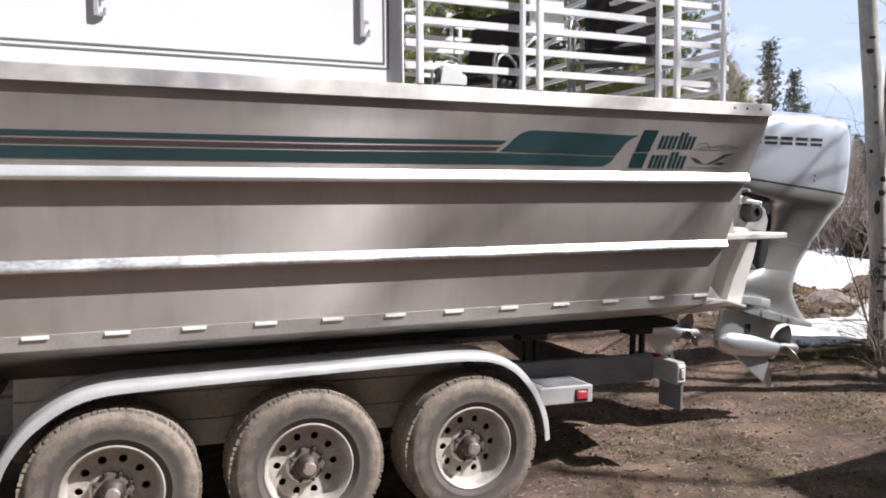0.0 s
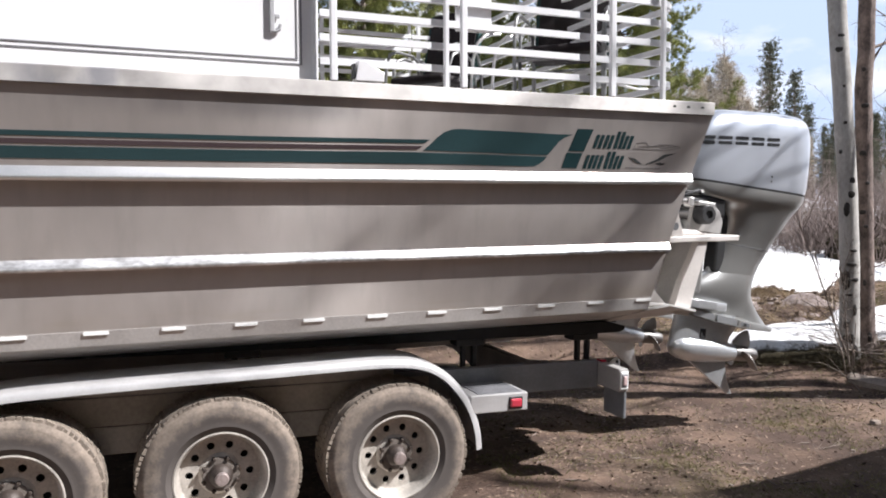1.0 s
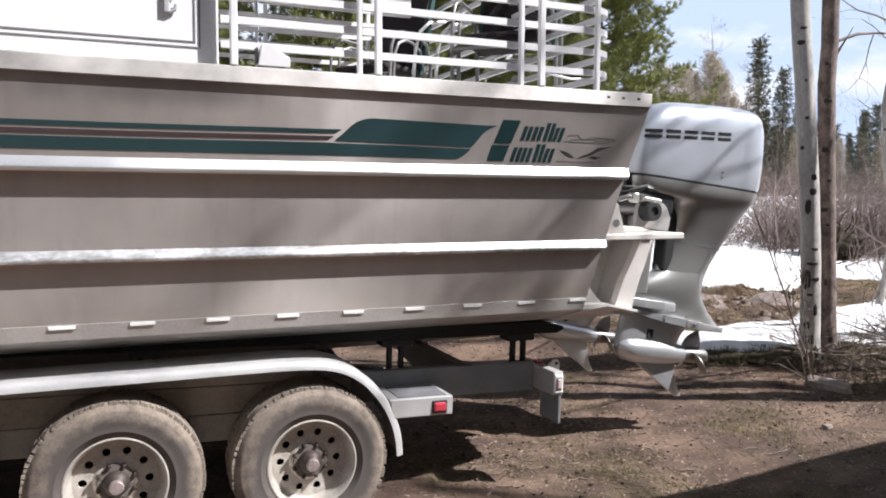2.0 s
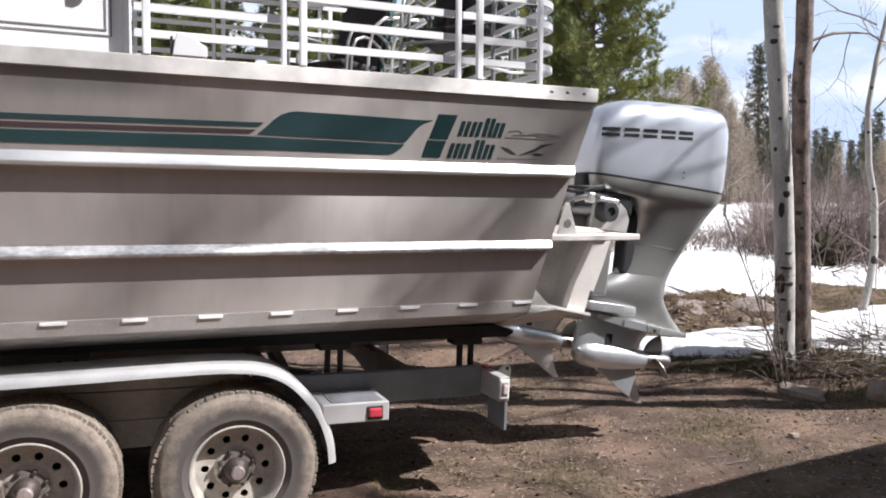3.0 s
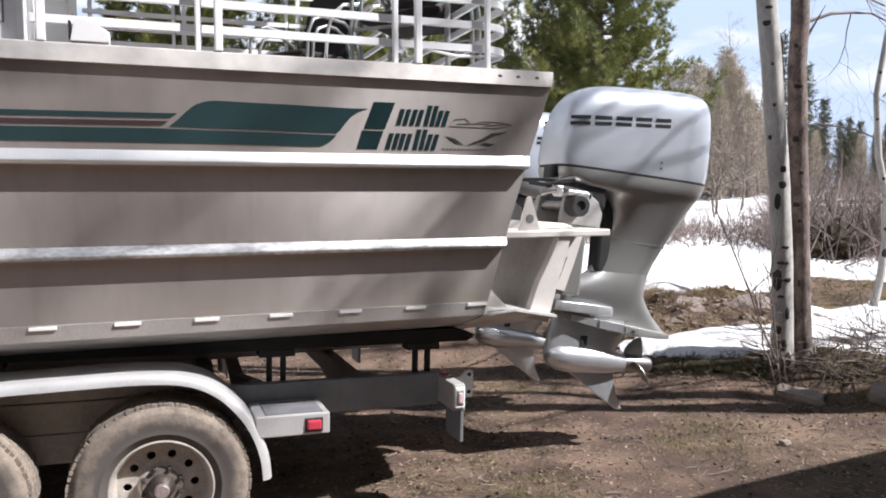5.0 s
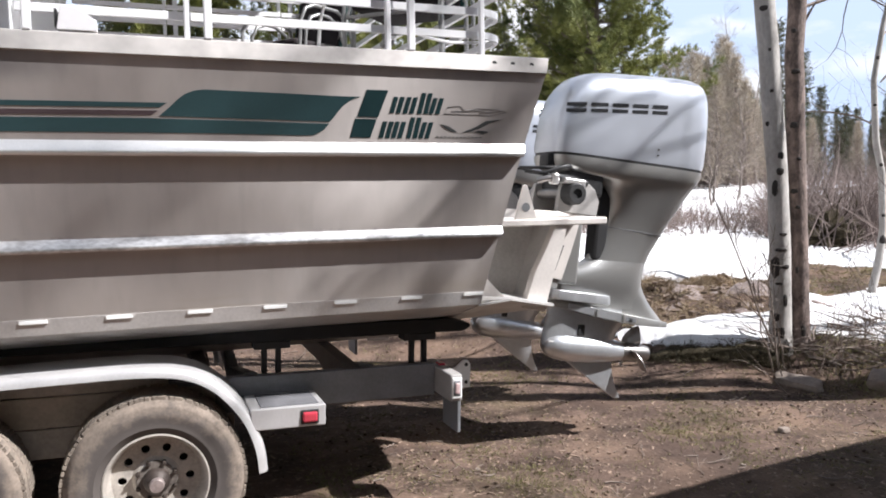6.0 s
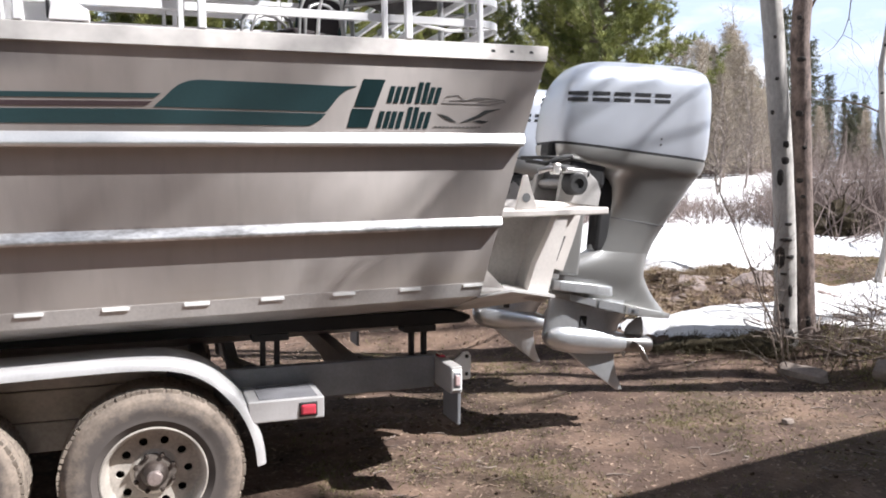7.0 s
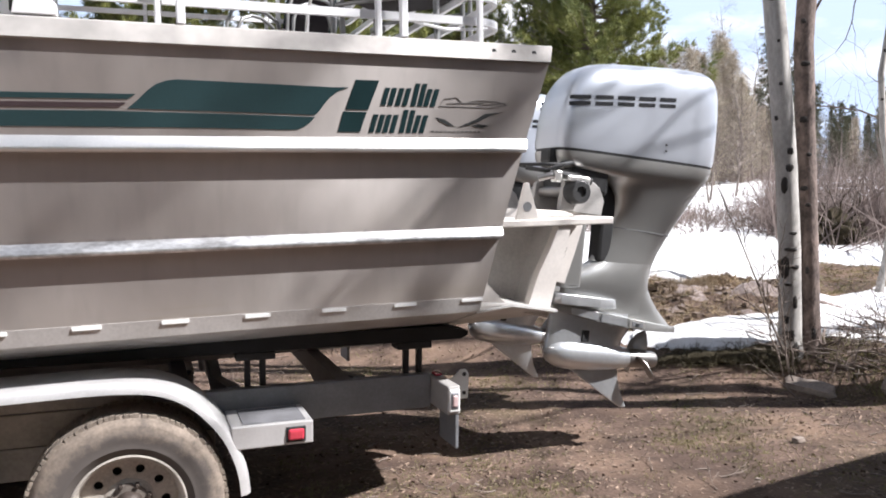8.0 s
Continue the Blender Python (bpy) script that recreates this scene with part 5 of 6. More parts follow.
for i in range(26):
    az = radians(-30 + 62 * i / 25 + R4.uniform(-1, 1))
    d = R4.uniform(32, 50)
    again(spruce, d * math.sin(az) - 0.5, d * math.cos(az) - 3.5, R4.uniform(0, 360), R4.uniform(0.6, 0.85))


def bare_tree(name, height, r, seed, label, material="bare", limbs=26, first=0.3, fork=2, spread=0.17, parent_label=""):
    rng = random.Random(seed)
    tree = empty(name, None, label, "tree")
    trunk, twigs = Heap(), Heap()
    pts = [Vector((0, 0, 0))]
    for i in range(10):
        pts.append(pts[-1] + Vector((rng.uniform(-0.03, 0.03), rng.uniform(-0.03, 0.03), 0.1)) * height)
    for i in range(10):
        trunk.stem(pts[i], pts[i + 1], r * (1 - i / 10.5), r * (1 - (i + 1) / 10.5), 7)
    for k in range(limbs):
        f = first + (1 - first) * (k + rng.random()) / limbs
        i = min(9, int(f * 10))
        p = pts[i].lerp(pts[i + 1], f * 10 - i)
        a = rng.uniform(0, 2 * math.pi)
        d = Vector((math.cos(a), math.sin(a), rng.uniform(0.3, 1.1))).normalized()
        branchy(twigs, p, d, height * spread * (1.25 - f) * rng.uniform(0.7, 1.3), r * 0.42 * (1.1 - f), rng, fork, 0.22, 4)
    trunk.out("trunk", material, tree, "", True)
    twigs.out("crown", material, tree)
    return tree


grey = stand(bare_tree("bare_tree", 9.5, 0.09, 3, "leafless grey aspen in the brush", limbs=44, first=0.12), 29.5, 30.5)
for i in range(30):
    az = radians(R4.choice((R4.uniform(36, 44), R4.uniform(44, 62))))
    d = R4.uniform(26, 55)
    again(grey, d * math.sin(az) - 0.4, d * math.cos(az) - 3.5, R4.uniform(0, 360), R4.uniform(0.34, 0.6) * (0.95 if az < radians(44) else 0.5))
# dry tan larches beside the pine
larch = stand(conifer("larch_tree", 6.0, 1.25, 14, 46, 6, 5, 0.16, "tan_twigs", 0.7, 0.06, -0.15, "leafless tan larch in the brush", needles=5, width=0.04, clump=2), 23.4, 23.2)
for deg, d, tall in ((39.3, 33, 0.92), (40.2, 36, 0.92), (40.9, 33, 0.74), (42.1, 35, 0.90), (42.7, 34, 0.72), (43.3, 37, 0.62), (38.4, 35, 0.95), (41.2, 39, 1.15), (39.7, 40, 1.05), (44.0, 38, 0.55), (37.5, 37, 1.0), (46.8, 40, 0.5), (49.5, 38, 0.45), (52.0, 41, 0.5)):
    again(larch, d * math.sin(radians(deg)) - 0.3, d * math.cos(radians(deg)) - 3.55, 77 * deg, tall)
again(grey, 36 * math.sin(radians(43.4)) - 0.3, 36 * math.cos(radians(43.4)) - 3.6, 20, 0.66)

# brush along the far side of the snow
brush = Heap()
for i in range(2900):
    az = radians(R4.uniform(27, 64))
    d = 12.5 + 30 * R4.random() ** 1.3
    if az > radians(45) and R4.random() < 0.45:
        d = R4.uniform(12.8, 16)
    x, y = d * math.sin(az) - 0.2, d * math.cos(az) - 3.5
    low = az < radians(44)
    if snow_depth(x, y) > 0.10 and d < 14 and R4.random() < (0.97 if low else 0.8):
        continue
    if low and (24 < d < 33 or d < 13.5):
        continue
    z = ground_z(x, y)
    tall = R4.uniform(0.35, 1.3) * (1 + 0.5 * noise.noise((x * 0.2, y * 0.2, 0))) * (0.55 if low else 1.0)
    thick = R4.choice((0.006, 0.007, 0.009, 0.014))
    for k in range(R4.randint(4, 8)):
        p = Vector((x + R4.gauss(0, 0.12), y + R4.gauss(0, 0.12), z - 0.05))
        dr = (Vector((0, 0, 1)) + 0.9 * rand_dir(R4, 0.2)).normalized()
        branchy(brush, p, dr, tall * R4.uniform(0.5, 1.1), thick, R4, 1, 0.35, 2)
# taller leaning stems in front of it
for i in range(150):
    az = radians(R4.uniform(45, 63))
    d = R4.uniform(9.0, 20) if i % 4 == 0 else R4.uniform(12.5, 20)
    x, y = d * math.sin(az) - 0.2, d * math.cos(az) - 3.5
    dr = (Vector((0, 0, 1)) + 0.75 * rand_dir(R4, 0.1)).normalized()
    branchy(brush, Vector((x, y, ground_z(x, y) - 0.05)), dr, R4.uniform(1.0, 2.3), R4.uniform(0.008, 0.017), R4, 2 if i % 2 else 1, 0.22, 2)
brush.out("brush", "twig_far")
tagged(bpy.data.objects["brush"], "tangled leafless grey-brown brush beyond the snow", "brush", kind="stuff")


def aspen(name, line, r0, r1, sides, material, label, scars, seed, limbs=()):
    """A trunk along a line of points from the root up, with bark scars."""
    rng = random.Random(seed)
    tree = empty(name, None, label, "tree")
    pts = [Vector(p) for p in line]
    fine = []
    for a, b in zip(pts, pts[1:]):
        n = max(2, int((b - a).length / 0.12))
        fine += [a.lerp(b, i / n) for i in range(n)]
    fine.append(pts[-1])
    bm = bmesh.new()
    rings = []
    total = len(fine) - 1

    def radius(i):
        h = fine[i].z - fine[0].z
        return (r0 + (r1 - r0) * i / total) * (1 + 0.55 * math.exp(-h / 0.12))

    for i, p in enumerate(fine):
        ring = []
        for k in range(sides):
            a = 2 * math.pi * k / sides
            w = 1 + 0.05 * noise.noise((math.cos(a) * 2, math.sin(a) * 2, p.z * 3 + seed)) + 0.03 * noise.noise((math.cos(a) * 5, math.sin(a) * 5, p.z * 14 + seed))
            ring.append(bm.verts.new(p + radius(i) * w * Vector((math.cos(a), math.sin(a), 0))))
        rings.append(ring)
    for a, b in zip(rings, rings[1:]):
        for k in range(sides):
            bm.faces.new((a[k], a[(k + 1) % sides], b[(k + 1) % sides], b[k]))
    bm.faces.new(rings[-1])
    trunk = part("trunk", bm, material, tree, smooth=True)
    for z, ang, hgt, wid in scars:
        hgt, wid = 1.12 * hgt, 1.12 * wid
        i = min(range(len(fine)), key=lambda j: abs(fine[j].z - z))
        c, rr = fine[i], radius(i)
        bm = bmesh.new()
        grid = []
        for u in range(7):
            row = []
            for v in range(7):
                fu, fv = u / 3 - 1, v / 3 - 1
                edge = math.hypot(fu, fv)
                sc = min(1, 1 / max(edge, 1e-6)) if edge > 1 else 1
                fu, fv, e = fu * sc, fv * sc, min(edge, 1)
                a = ang + fu * wid / rr * (1 + 0.2 * rng.uniform(-1, 1) * e)
                row.append(bm.verts.new((c.x + (rr * 1.03 + 0.007 * (1 - e ** 4) - 0.006 * (e > 0.99)) * math.cos(a), c.y + (rr * 1.03 + 0.007 * (1 - e ** 4) - 0.006 * (e > 0.99)) * math.sin(a), c.z + fv * hgt * (1 + 0.15 * rng.uniform(-1, 1)))))
            grid.append(row)
        for u in range(6):
            for v in range(6):
                bm.faces.new((grid[u][v], grid[u + 1][v], grid[u + 1][v + 1], grid[u][v + 1]))
        part("scar", bm, "knot", trunk, smooth=True)
    if limbs:
        h = Heap()
        for p, d, ln, r, depth in limbs:
            branchy(h, Vector(p), Vector(d).normalized(), ln, r, rng, depth, 0.3, 3, 5)
        h.out("limb", "twig", tree)
    return tree


def towards(deg):
    return radians(deg)


FACE = -2.35  # the side of the trunks that faces the driveway
aspen("aspen_tree", [(4.945, 1.46, 0.12), (4.93, 1.44, 0.50), (4.905, 1.43, 1.06), (4.867, 1.43, 1.70), (4.796, 1.43, 2.345), (4.763, 1.43, 2.667), (4.72, 1.43, 2.99), (4.5, 1.5, 6.0), (4.4, 1.5, 8.5)], 0.086, 0.070, 20, "bark", "pale leaning aspen trunk with black scars",
      [(0.98, FACE - 0.45, 0.09, 0.035), (1.06, FACE + 0.1, 0.016, 0.05), (1.53, FACE - 0.25, 0.062, 0.026), (1.80, FACE + 0.45, 0.028, 0.026), (1.70, FACE + 0.28, 0.03, 0.03), (2.30, FACE + 0.05, 0.014, 0.016), (2.62, FACE + 0.1, 0.013, 0.012), (2.98, FACE - 0.1, 0.02, 0.035), (2.05, FACE - 0.6, 0.02, 0.015), (3.15, FACE + 0.2, 0.013, 0.03), (1.2, FACE + 0.4, 0.012, 0.03), (0.75, FACE - 0.1, 0.012, 0.03), (0.98, FACE - 0.75, 0.06, 0.03), (0.88, FACE + 0.5, 0.018, 0.035), (0.62, FACE + 0.45, 0.05, 0.018), (0.52, FACE - 0.4, 0.035, 0.03), (0.43, FACE + 0.15, 0.05, 0.022), (0.34, FACE - 0.3, 0.04, 0.035), (0.30, FACE + 0.5, 0.06, 0.03), (0.24, FACE, 0.03, 0.04)], 1,
      [((4.5, 1.5, 5.6), (1, 0.2, 0.8), 1.8, 0.03, 2), ((4.45, 1.5, 6.4), (-0.6, 0.5, 0.9), 1.6, 0.03, 2)])
aspen("aspen_tree", [(5.13, 1.42, 0.12), (5.116, 1.42, 0.50), (5.093, 1.42, 1.14), (5.065, 1.43, 1.80), (5.044, 1.43, 2.35), (5.027, 1.43, 2.66), (5.056, 1.43, 3.0), (5.05, 1.43, 3.3), (5.05, 1.4, 6.0), (5.1, 1.3, 8.2)], 0.079, 0.060, 18, "bark_brown", "brown-barked aspen trunk beside the pale one",
      [(2.1, FACE - 0.2, 0.022, 0.03), (2.45, FACE + 0.1, 0.02, 0.04), (1.35, FACE, 0.016, 0.02), (1.75, FACE + 0.3, 0.014, 0.02), (2.9, FACE - 0.2, 0.02, 0.02), (1.55, FACE - 0.3, 0.018, 0.03), (0.92, FACE - 0.2, 0.03, 0.014), (0.40, FACE + 0.3, 0.05, 0.02)], 2,
      [((5.08, 1.43, 3.02), (1, 0.0, 0.33), 1.3, 0.016, 2), ((5.05, 1.43, 2.75), (0.35, -0.1, 1.0), 0.45, 0.022, 0), ((5.05, 1.4, 5.5), (0.8, -0.6, 0.8), 1.6, 0.025, 2)])
aspen("aspen_tree", [(7.69, 2.9, -0.02), (7.70, 2.9, 0.18), (7.717, 2.9, 0.343), (7.81, 2.9, 0.654), (7.873, 2.9, 1.055), (7.84, 2.9, 1.65), (7.73, 2.9, 2.03), (7.676, 2.9, 2.715), (7.80, 2.9, 3.33), (7.99, 2.9, 3.97), (8.3, 2.9, 5.2)], 0.050, 0.016, 12, "bark", "slender pale aspen with thin twigs", [(1.2, FACE, 0.02, 0.02), (0.9, FACE + 0.2, 0.05, 0.04), (1.8, FACE + 0.2, 0.02, 0.018), (2.4, FACE, 0.015, 0.02), (2.9, FACE, 0.02, 0.02)], 7,
      [((7.78, 2.9, z), (math.cos(k * 2.2), math.sin(k * 2.2), 0.55), 1.3 - 0.1 * k, 0.011, 2) for k, z in enumerate((1.5, 2.2, 2.7, 3.2, 3.7, 4.2, 4.8))])
aspen("aspen_tree", [(5.45, 0.8, 0.05), (5.538, 0.8, 1.045), (5.60, 0.8, 2.12), (5.75, 0.8, 3.8)], 0.022, 0.010, 10, "bark", "thin aspen sapling at the edge of the bank", [], 8,
      [((5.57, 0.8, 1.7), (-0.5, -0.3, 0.7), 0.5, 0.007, 1), ((5.6, 0.8, 2.1), (0.5, -0.5, 0.7), 0.6, 0.007, 2), ((5.64, 0.8, 2.5), (-0.6, 0.1, 0.7), 0.7, 0.008, 2)])
aspen("aspen_tree", [(17.8, 10.0, 0.3), (17.78, 10.0, 0.68), (17.89, 10.0, 1.68), (17.97, 10.0, 2.93), (17.95, 10.0, 4.88), (17.9, 10.0, 5.9), (17.7, 10.0, 8.0)], 0.075, 0.03, 10, "bark", "pale aspen standing in the far snow", [(1.2, FACE, 0.04, 0.05), (2.2, FACE + 0.2, 0.04, 0.04)], 31,
      [((17.95, 10.0, z), (math.cos(k * 2.2), math.sin(k * 2.2), 0.5), 1.6, 0.018, 2) for k, z in enumerate((2.6, 3.2, 3.9, 4.6, 5.2, 5.8))])
# trees astern of the house, known by their shadows
aspen("aspen_tree", [(6.75, -0.10, -0.05), (6.75, -0.43, 2.0), (6.75, -0.75, 4.0), (6.8, -1.4, 8.0)], 0.15, 0.06, 14, "bark", "aspen at the edge of the driveway", [], 11, [((6.76, -0.9, 5.0), (0.5, -0.5, 0.9), 2.0, 0.035, 2)] + [((6.78, -0.95 - 0.06 * k, 5.3 + 0.35 * k), (-1.15 + 0.18 * k, -0.9, 0.3), 3.0, 0.012, 2) for k in range(6)])
aspen("aspen_tree", [(10.6, -6.0, 0.0), (10.6, -6.0, 5.0), (10.55, -5.95, 10.0), (10.5, -5.9, 15.0)], 0.075, 0.025, 14, "bark", "tall leafless aspen behind the house", [], 12,
      [((10.55, -5.95, 10.6 + 0.4 * k), (math.cos(2.4 * k), math.sin(2.4 * k), 0.9), 2.2 - 0.1 * k, 0.034, 2) for k in range(11)])
aspen("aspen_tree", [(7.5, -0.75, -0.05), (7.52, -0.80, 3.0), (7.45, -0.85, 6.0), (7.5, -0.9, 9.5)], 0.10, 0.03, 12, "bark", "aspen at the edge of the driveway", [], 21,
      [((7.5, -0.85, 3.6 + 0.6 * k), (math.cos(2.1 * k), math.sin(2.1 * k), 0.7), 1.5, 0.022, 2) for k in range(8)])
aspen("aspen_tree", [(8.9, -0.5, -0.05), (8.85, -0.5, 3.0), (8.95, -0.5, 6.0), (8.9, -0.45, 9.0)], 0.09, 0.03, 12, "bark", "aspen at the edge of the driveway", [], 22,
      [((8.9, -0.5, 3.2 + 0.6 * k), (math.cos(1.9 * k + 1), math.sin(1.9 * k + 1), 0.7), 1.4, 0.02, 2) for k in range(8)])
# unseen pines, added to close the place and block low sky behind the camera
for i in range(14):
    again(pine, -15 + 2.2 * i, -12.2 + 1.3 * math.sin(2.3 * i), 57 * i, 1.05 + 0.12 * math.sin(1.7 * i))
for x, y, turn, k in ((-22, -18, 10, 1.1), (-16, -21, 80, 1.2), (-10, -17, 140, 1.0), (-5, -20, 220, 1.15), (0.5, -17, 300, 1.05), (6, -21, 30, 1.2), (12, -19, 110, 1.0), (19, -22, 200, 1.15), (26, -17, 260, 1.1), (-26, -8, 60, 1.1), (-24, 2, 150, 1.0)):
    again(pine, x, y, turn, k)

# leafless shrub round the aspens
shrub = Heap()
RS = random.Random(77)
for i in range(34):
    x, y = RS.choice(((4.85, 1.15), (5.1, 1.05), (5.6, 1.0), (6.0, 1.3), (5.4, 1.6)))
    x, y = x + RS.gauss(0, 0.18), y + RS.gauss(0, 0.14)
    d = (Vector((RS.uniform(-0.7, 0.5), RS.uniform(-0.4, 0.3), 0.8))).normalized()
    branchy(shrub, Vector((x, y, ground_z(x, y) - 0.03)), d, RS.uniform(0.25, 0.7), RS.uniform(0.003, 0.006), RS, 2 if i % 3 == 0 else 1, 0.3, 2, 4)
for i in range(200):
    x, y = RS.uniform(5.0, 7.0), RS.uniform(0.62, 1.65)
    x += (1.0 - y) * 0.4
    a = RS.uniform(0, 6.28)
    d = Vector((math.cos(a), math.sin(a), RS.uniform(-0.02, 0.35))).normalized()
    branchy(shrub, Vector((x, y, ground_z(x, y) + RS.uniform(0, 0.07))), d, RS.uniform(0.15, 0.6), RS.uniform(0.002, 0.010), RS, 1, 0.25, 2, 4)
for p, q, r in (((4.78, 1.30, 0.18), (4.57, 1.30, 0.565), 0.010), ((4.57, 1.30, 0.565), (4.457, 1.30, 0.836), 0.009), ((4.457, 1.30, 0.836), (4.237, 1.30, 1.276), 0.007), ((4.237, 1.30, 1.276), (4.078, 1.30, 1.574), 0.005), ((4.60, 1.28, 0.52), (4.33, 1.25, 0.70), 0.005), ((4.33, 1.25, 0.70), (4.08, 1.2, 0.80), 0.004)):
    shrub.stem(Vector(p), Vector(q), r, r * 0.8, 5)
    branchy(shrub, Vector(q), Vector((RS.uniform(-1, 1), RS.uniform(-0.4, 0.4), 0.9)).normalized(), 0.4, r * 0.5, RS, 1, 0.2, 2, 4)
for k in range(26):
    f = RS.random()
    base = Vector((4.80, 1.28, 0.16)).lerp(Vector((4.24, 1.28, 1.28)), f ** 1.2)
    if k % 3 == 0:
        base = Vector((4.72 + RS.uniform(-0.1, 0.1), 1.25, 0.15)).lerp(Vector((4.58, 1.22, 1.0)), f)
    branchy(shrub, base, Vector((RS.uniform(-1.0, 0.45), RS.uniform(-0.3, 0.3), RS.uniform(0.3, 1.0))).normalized(), RS.uniform(0.18, 0.45), RS.uniform(0.0025, 0.0045), RS, 1, 0.25, 2, 4)
for x0, x1, z1 in ((4.72, 4.58, 1.05), (4.66, 4.44, 0.75), (4.78, 4.66, 0.62)):
    p = Vector((x0, 1.24, 0.10))
    for k in range(6):
        q = Vector((x0 + (x1 - x0) * (k + 1) / 6 + RS.uniform(-0.02, 0.02), 1.24 + RS.uniform(-0.02, 0.02), 0.10 + (z1 - 0.10) * (k + 1) / 6))
        shrub.stem(p, q, 0.008 - 0.0009 * k, 0.0071 - 0.0009 * k, 5)
        p = q
tagged(shrub.out("shrub", "twig"), "tangle of bare brown twigs at the foot of the aspens", "shrub", kind="stuff")


# a dark root ball lying at the edge of the brush
bm = bmesh.new()
bmesh.ops.create_icosphere(bm, subdivisions=4, radius=0.42)
for v in bm.verts:
    n = v.co.normalized()
    v.co = Vector((v.co.x * 1.15, v.co.y, v.co.z * 0.75)) + n * (0.20 * noise.noise(n * 2.4) + 0.10 * noise.noise(n * 7.0))
stump = empty("stump", pose(9.75, 5.35, ground_z(9.75, 5.35) + 0.22, 0, 0, 20), "dark upturned root ball of a fallen tree", "stump")
part("root_ball", bm, "moss", stump, smooth=True)
roots = Heap()
RR = random.Random(8)
for i in range(26):
    d = rand_dir(RR, 0.25)
    branchy(roots, d * 0.30, d, RR.uniform(0.25, 0.6), RR.uniform(0.010, 0.022), RR, 1, 0.4, 2, 4)
roots.out("limb", "moss", stump)


# ---- things on the ground ----
def stone(name, x, y, size, turn, seed, label, category="stone", material="rock", flat=(1, 1, 1), sink=0.25, tip=(0, 0)):
    bm = bmesh.new()
    bmesh.ops.create_cube(bm, size=1)
    bmesh.ops.subdivide_edges(bm, edges=bm.edges, cuts=5 if size > 0.1 else 3, use_grid_fill=True)
    for v in bm.verts:
        n = v.co.normalized()
        v.co = v.co.lerp(n * 0.62, 0.45)
        v.co += n * (0.16 * noise.noise(v.co * 2.3 + Vector((seed, 0, 0))) + 0.06 * noise.noise(v.co * 6.1 + Vector((0, seed, 0))))
        v.co = Vector((v.co.x * size * flat[0], v.co.y * size * flat[1], v.co.z * size * flat[2]))
    ob = part(name, bm, material, None, label, smooth=50)
    ob.matrix_world = pose(x, y, ground_z(x, y) + size * flat[2] * (0.5 - sink), tip[0], tip[1], turn)
    return tagged(ob, label, category)


stone("stone_slab", 4.72, 1.04, 0.28, -70, 3, "flat grey stone slab tipped against the bank", flat=(1.25, 0.5, 0.22), sink=0.15, tip=(14, 4))
stone("stone", 5.15, 0.68, 0.19, 25, 6, "rough grey stone beside the twigs", flat=(1, 0.7, 0.62), tip=(0, -20))
stone("stone", 3.79, 0.25, 0.06, 0, 9, "small pale pebble on the dirt", flat=(1.1, 0.8, 0.6), sink=0.1)
RD = random.Random(21)
for i in range(14):
    x, y = RD.uniform(1.3, 5.0), RD.uniform(-0.3, 1.4)
    stone("stone", x, y, RD.uniform(0.010, 0.022), RD.uniform(0, 360), i, "small pale pebble on the dirt", flat=(1.2, 0.9, 0.6), sink=0.2)

# a lumpy tube stands in for the bank's dark mossy lip
bm = tube([(x, y, ground_z(x, y) + 0.01) for x, y in [(3.98 + 0.78 * k / 24, 1.98 - 0.64 * k / 24) for k in range(25)]], 0.045, 16, None, 0.085)
for v in bm.verts:
    v.co += 0.035 * Vector((noise.noise(v.co * 9), noise.noise(v.co * 9 + Vector((7, 0, 0))), noise.noise(v.co * 13)))
log = part("log", bm, "moss", None, smooth=60)
tagged(log, "dark mossy lip of the bank under the snow edge", "log")
stake = part("marker_stake", tube([(4.53, 0.05, -0.05), (4.63, 0.10, 0.35), (4.732, 0.15, 0.69)], 0.004, 6, None, 0.003), "red", None)
tagged(stake, "thin red wire marker standing in the dirt", "marker")

# wood chips, litter, twigs and grass on the driveway and bank
def scatter(count, rng, area, keep):
    out = []
    while len(out) < count:
        x, y = rng.uniform(area[0], area[1]), rng.uniform(area[2], area[3])
        if rng.random() < keep(x, y):
            out.append((x, y))
    return out


def open_dirt(x, y):
    if snow_depth(x, y) > -0.02:
        return 0.0
    return 0.25 + 0.75 * max(0, min(1, 0.5 + 1.3 * noise.noise((x * 0.8, y * 0.8, 9))))


def bits(name, places, material, rng, long, wide, thick, label, category, lift=0.0):
    h = Heap()
    for x, y in places:
        a, ln, w, t = rng.uniform(0, math.pi), rng.uniform(*long), rng.uniform(*wide), rng.uniform(*thick)
        u = Vector((math.cos(a), math.sin(a), rng.uniform(-0.25, 0.25))).normalized()
        n = Vector((rng.uniform(-0.4, 0.4), rng.uniform(-0.4, 0.4), 1)).normalized()
        s = u.cross(n).normalized()
        n = s.cross(u)
        c = Vector((x, y, ground_z(x, y) + t * 0.5 + lift))
        k = len(h.v)
        for dz in (-0.5, 0.5):
            for du, ds in ((-0.5, -0.4), (0.5, -0.5), (0.42, 0.5), (-0.45, 0.42)):
                p = c + u * du * ln + s * ds * w + n * dz * t
                h.v.append((p.x, p.y, p.z))
        h.f += [(k, k + 3, k + 2, k + 1), (k + 4, k + 5, k + 6, k + 7)] + [(k + i, k + (i + 1) % 4, k + 4 + (i + 1) % 4, k + 4 + i) for i in range(4)]
    return tagged(h.out(name, material), label, category, kind="stuff")


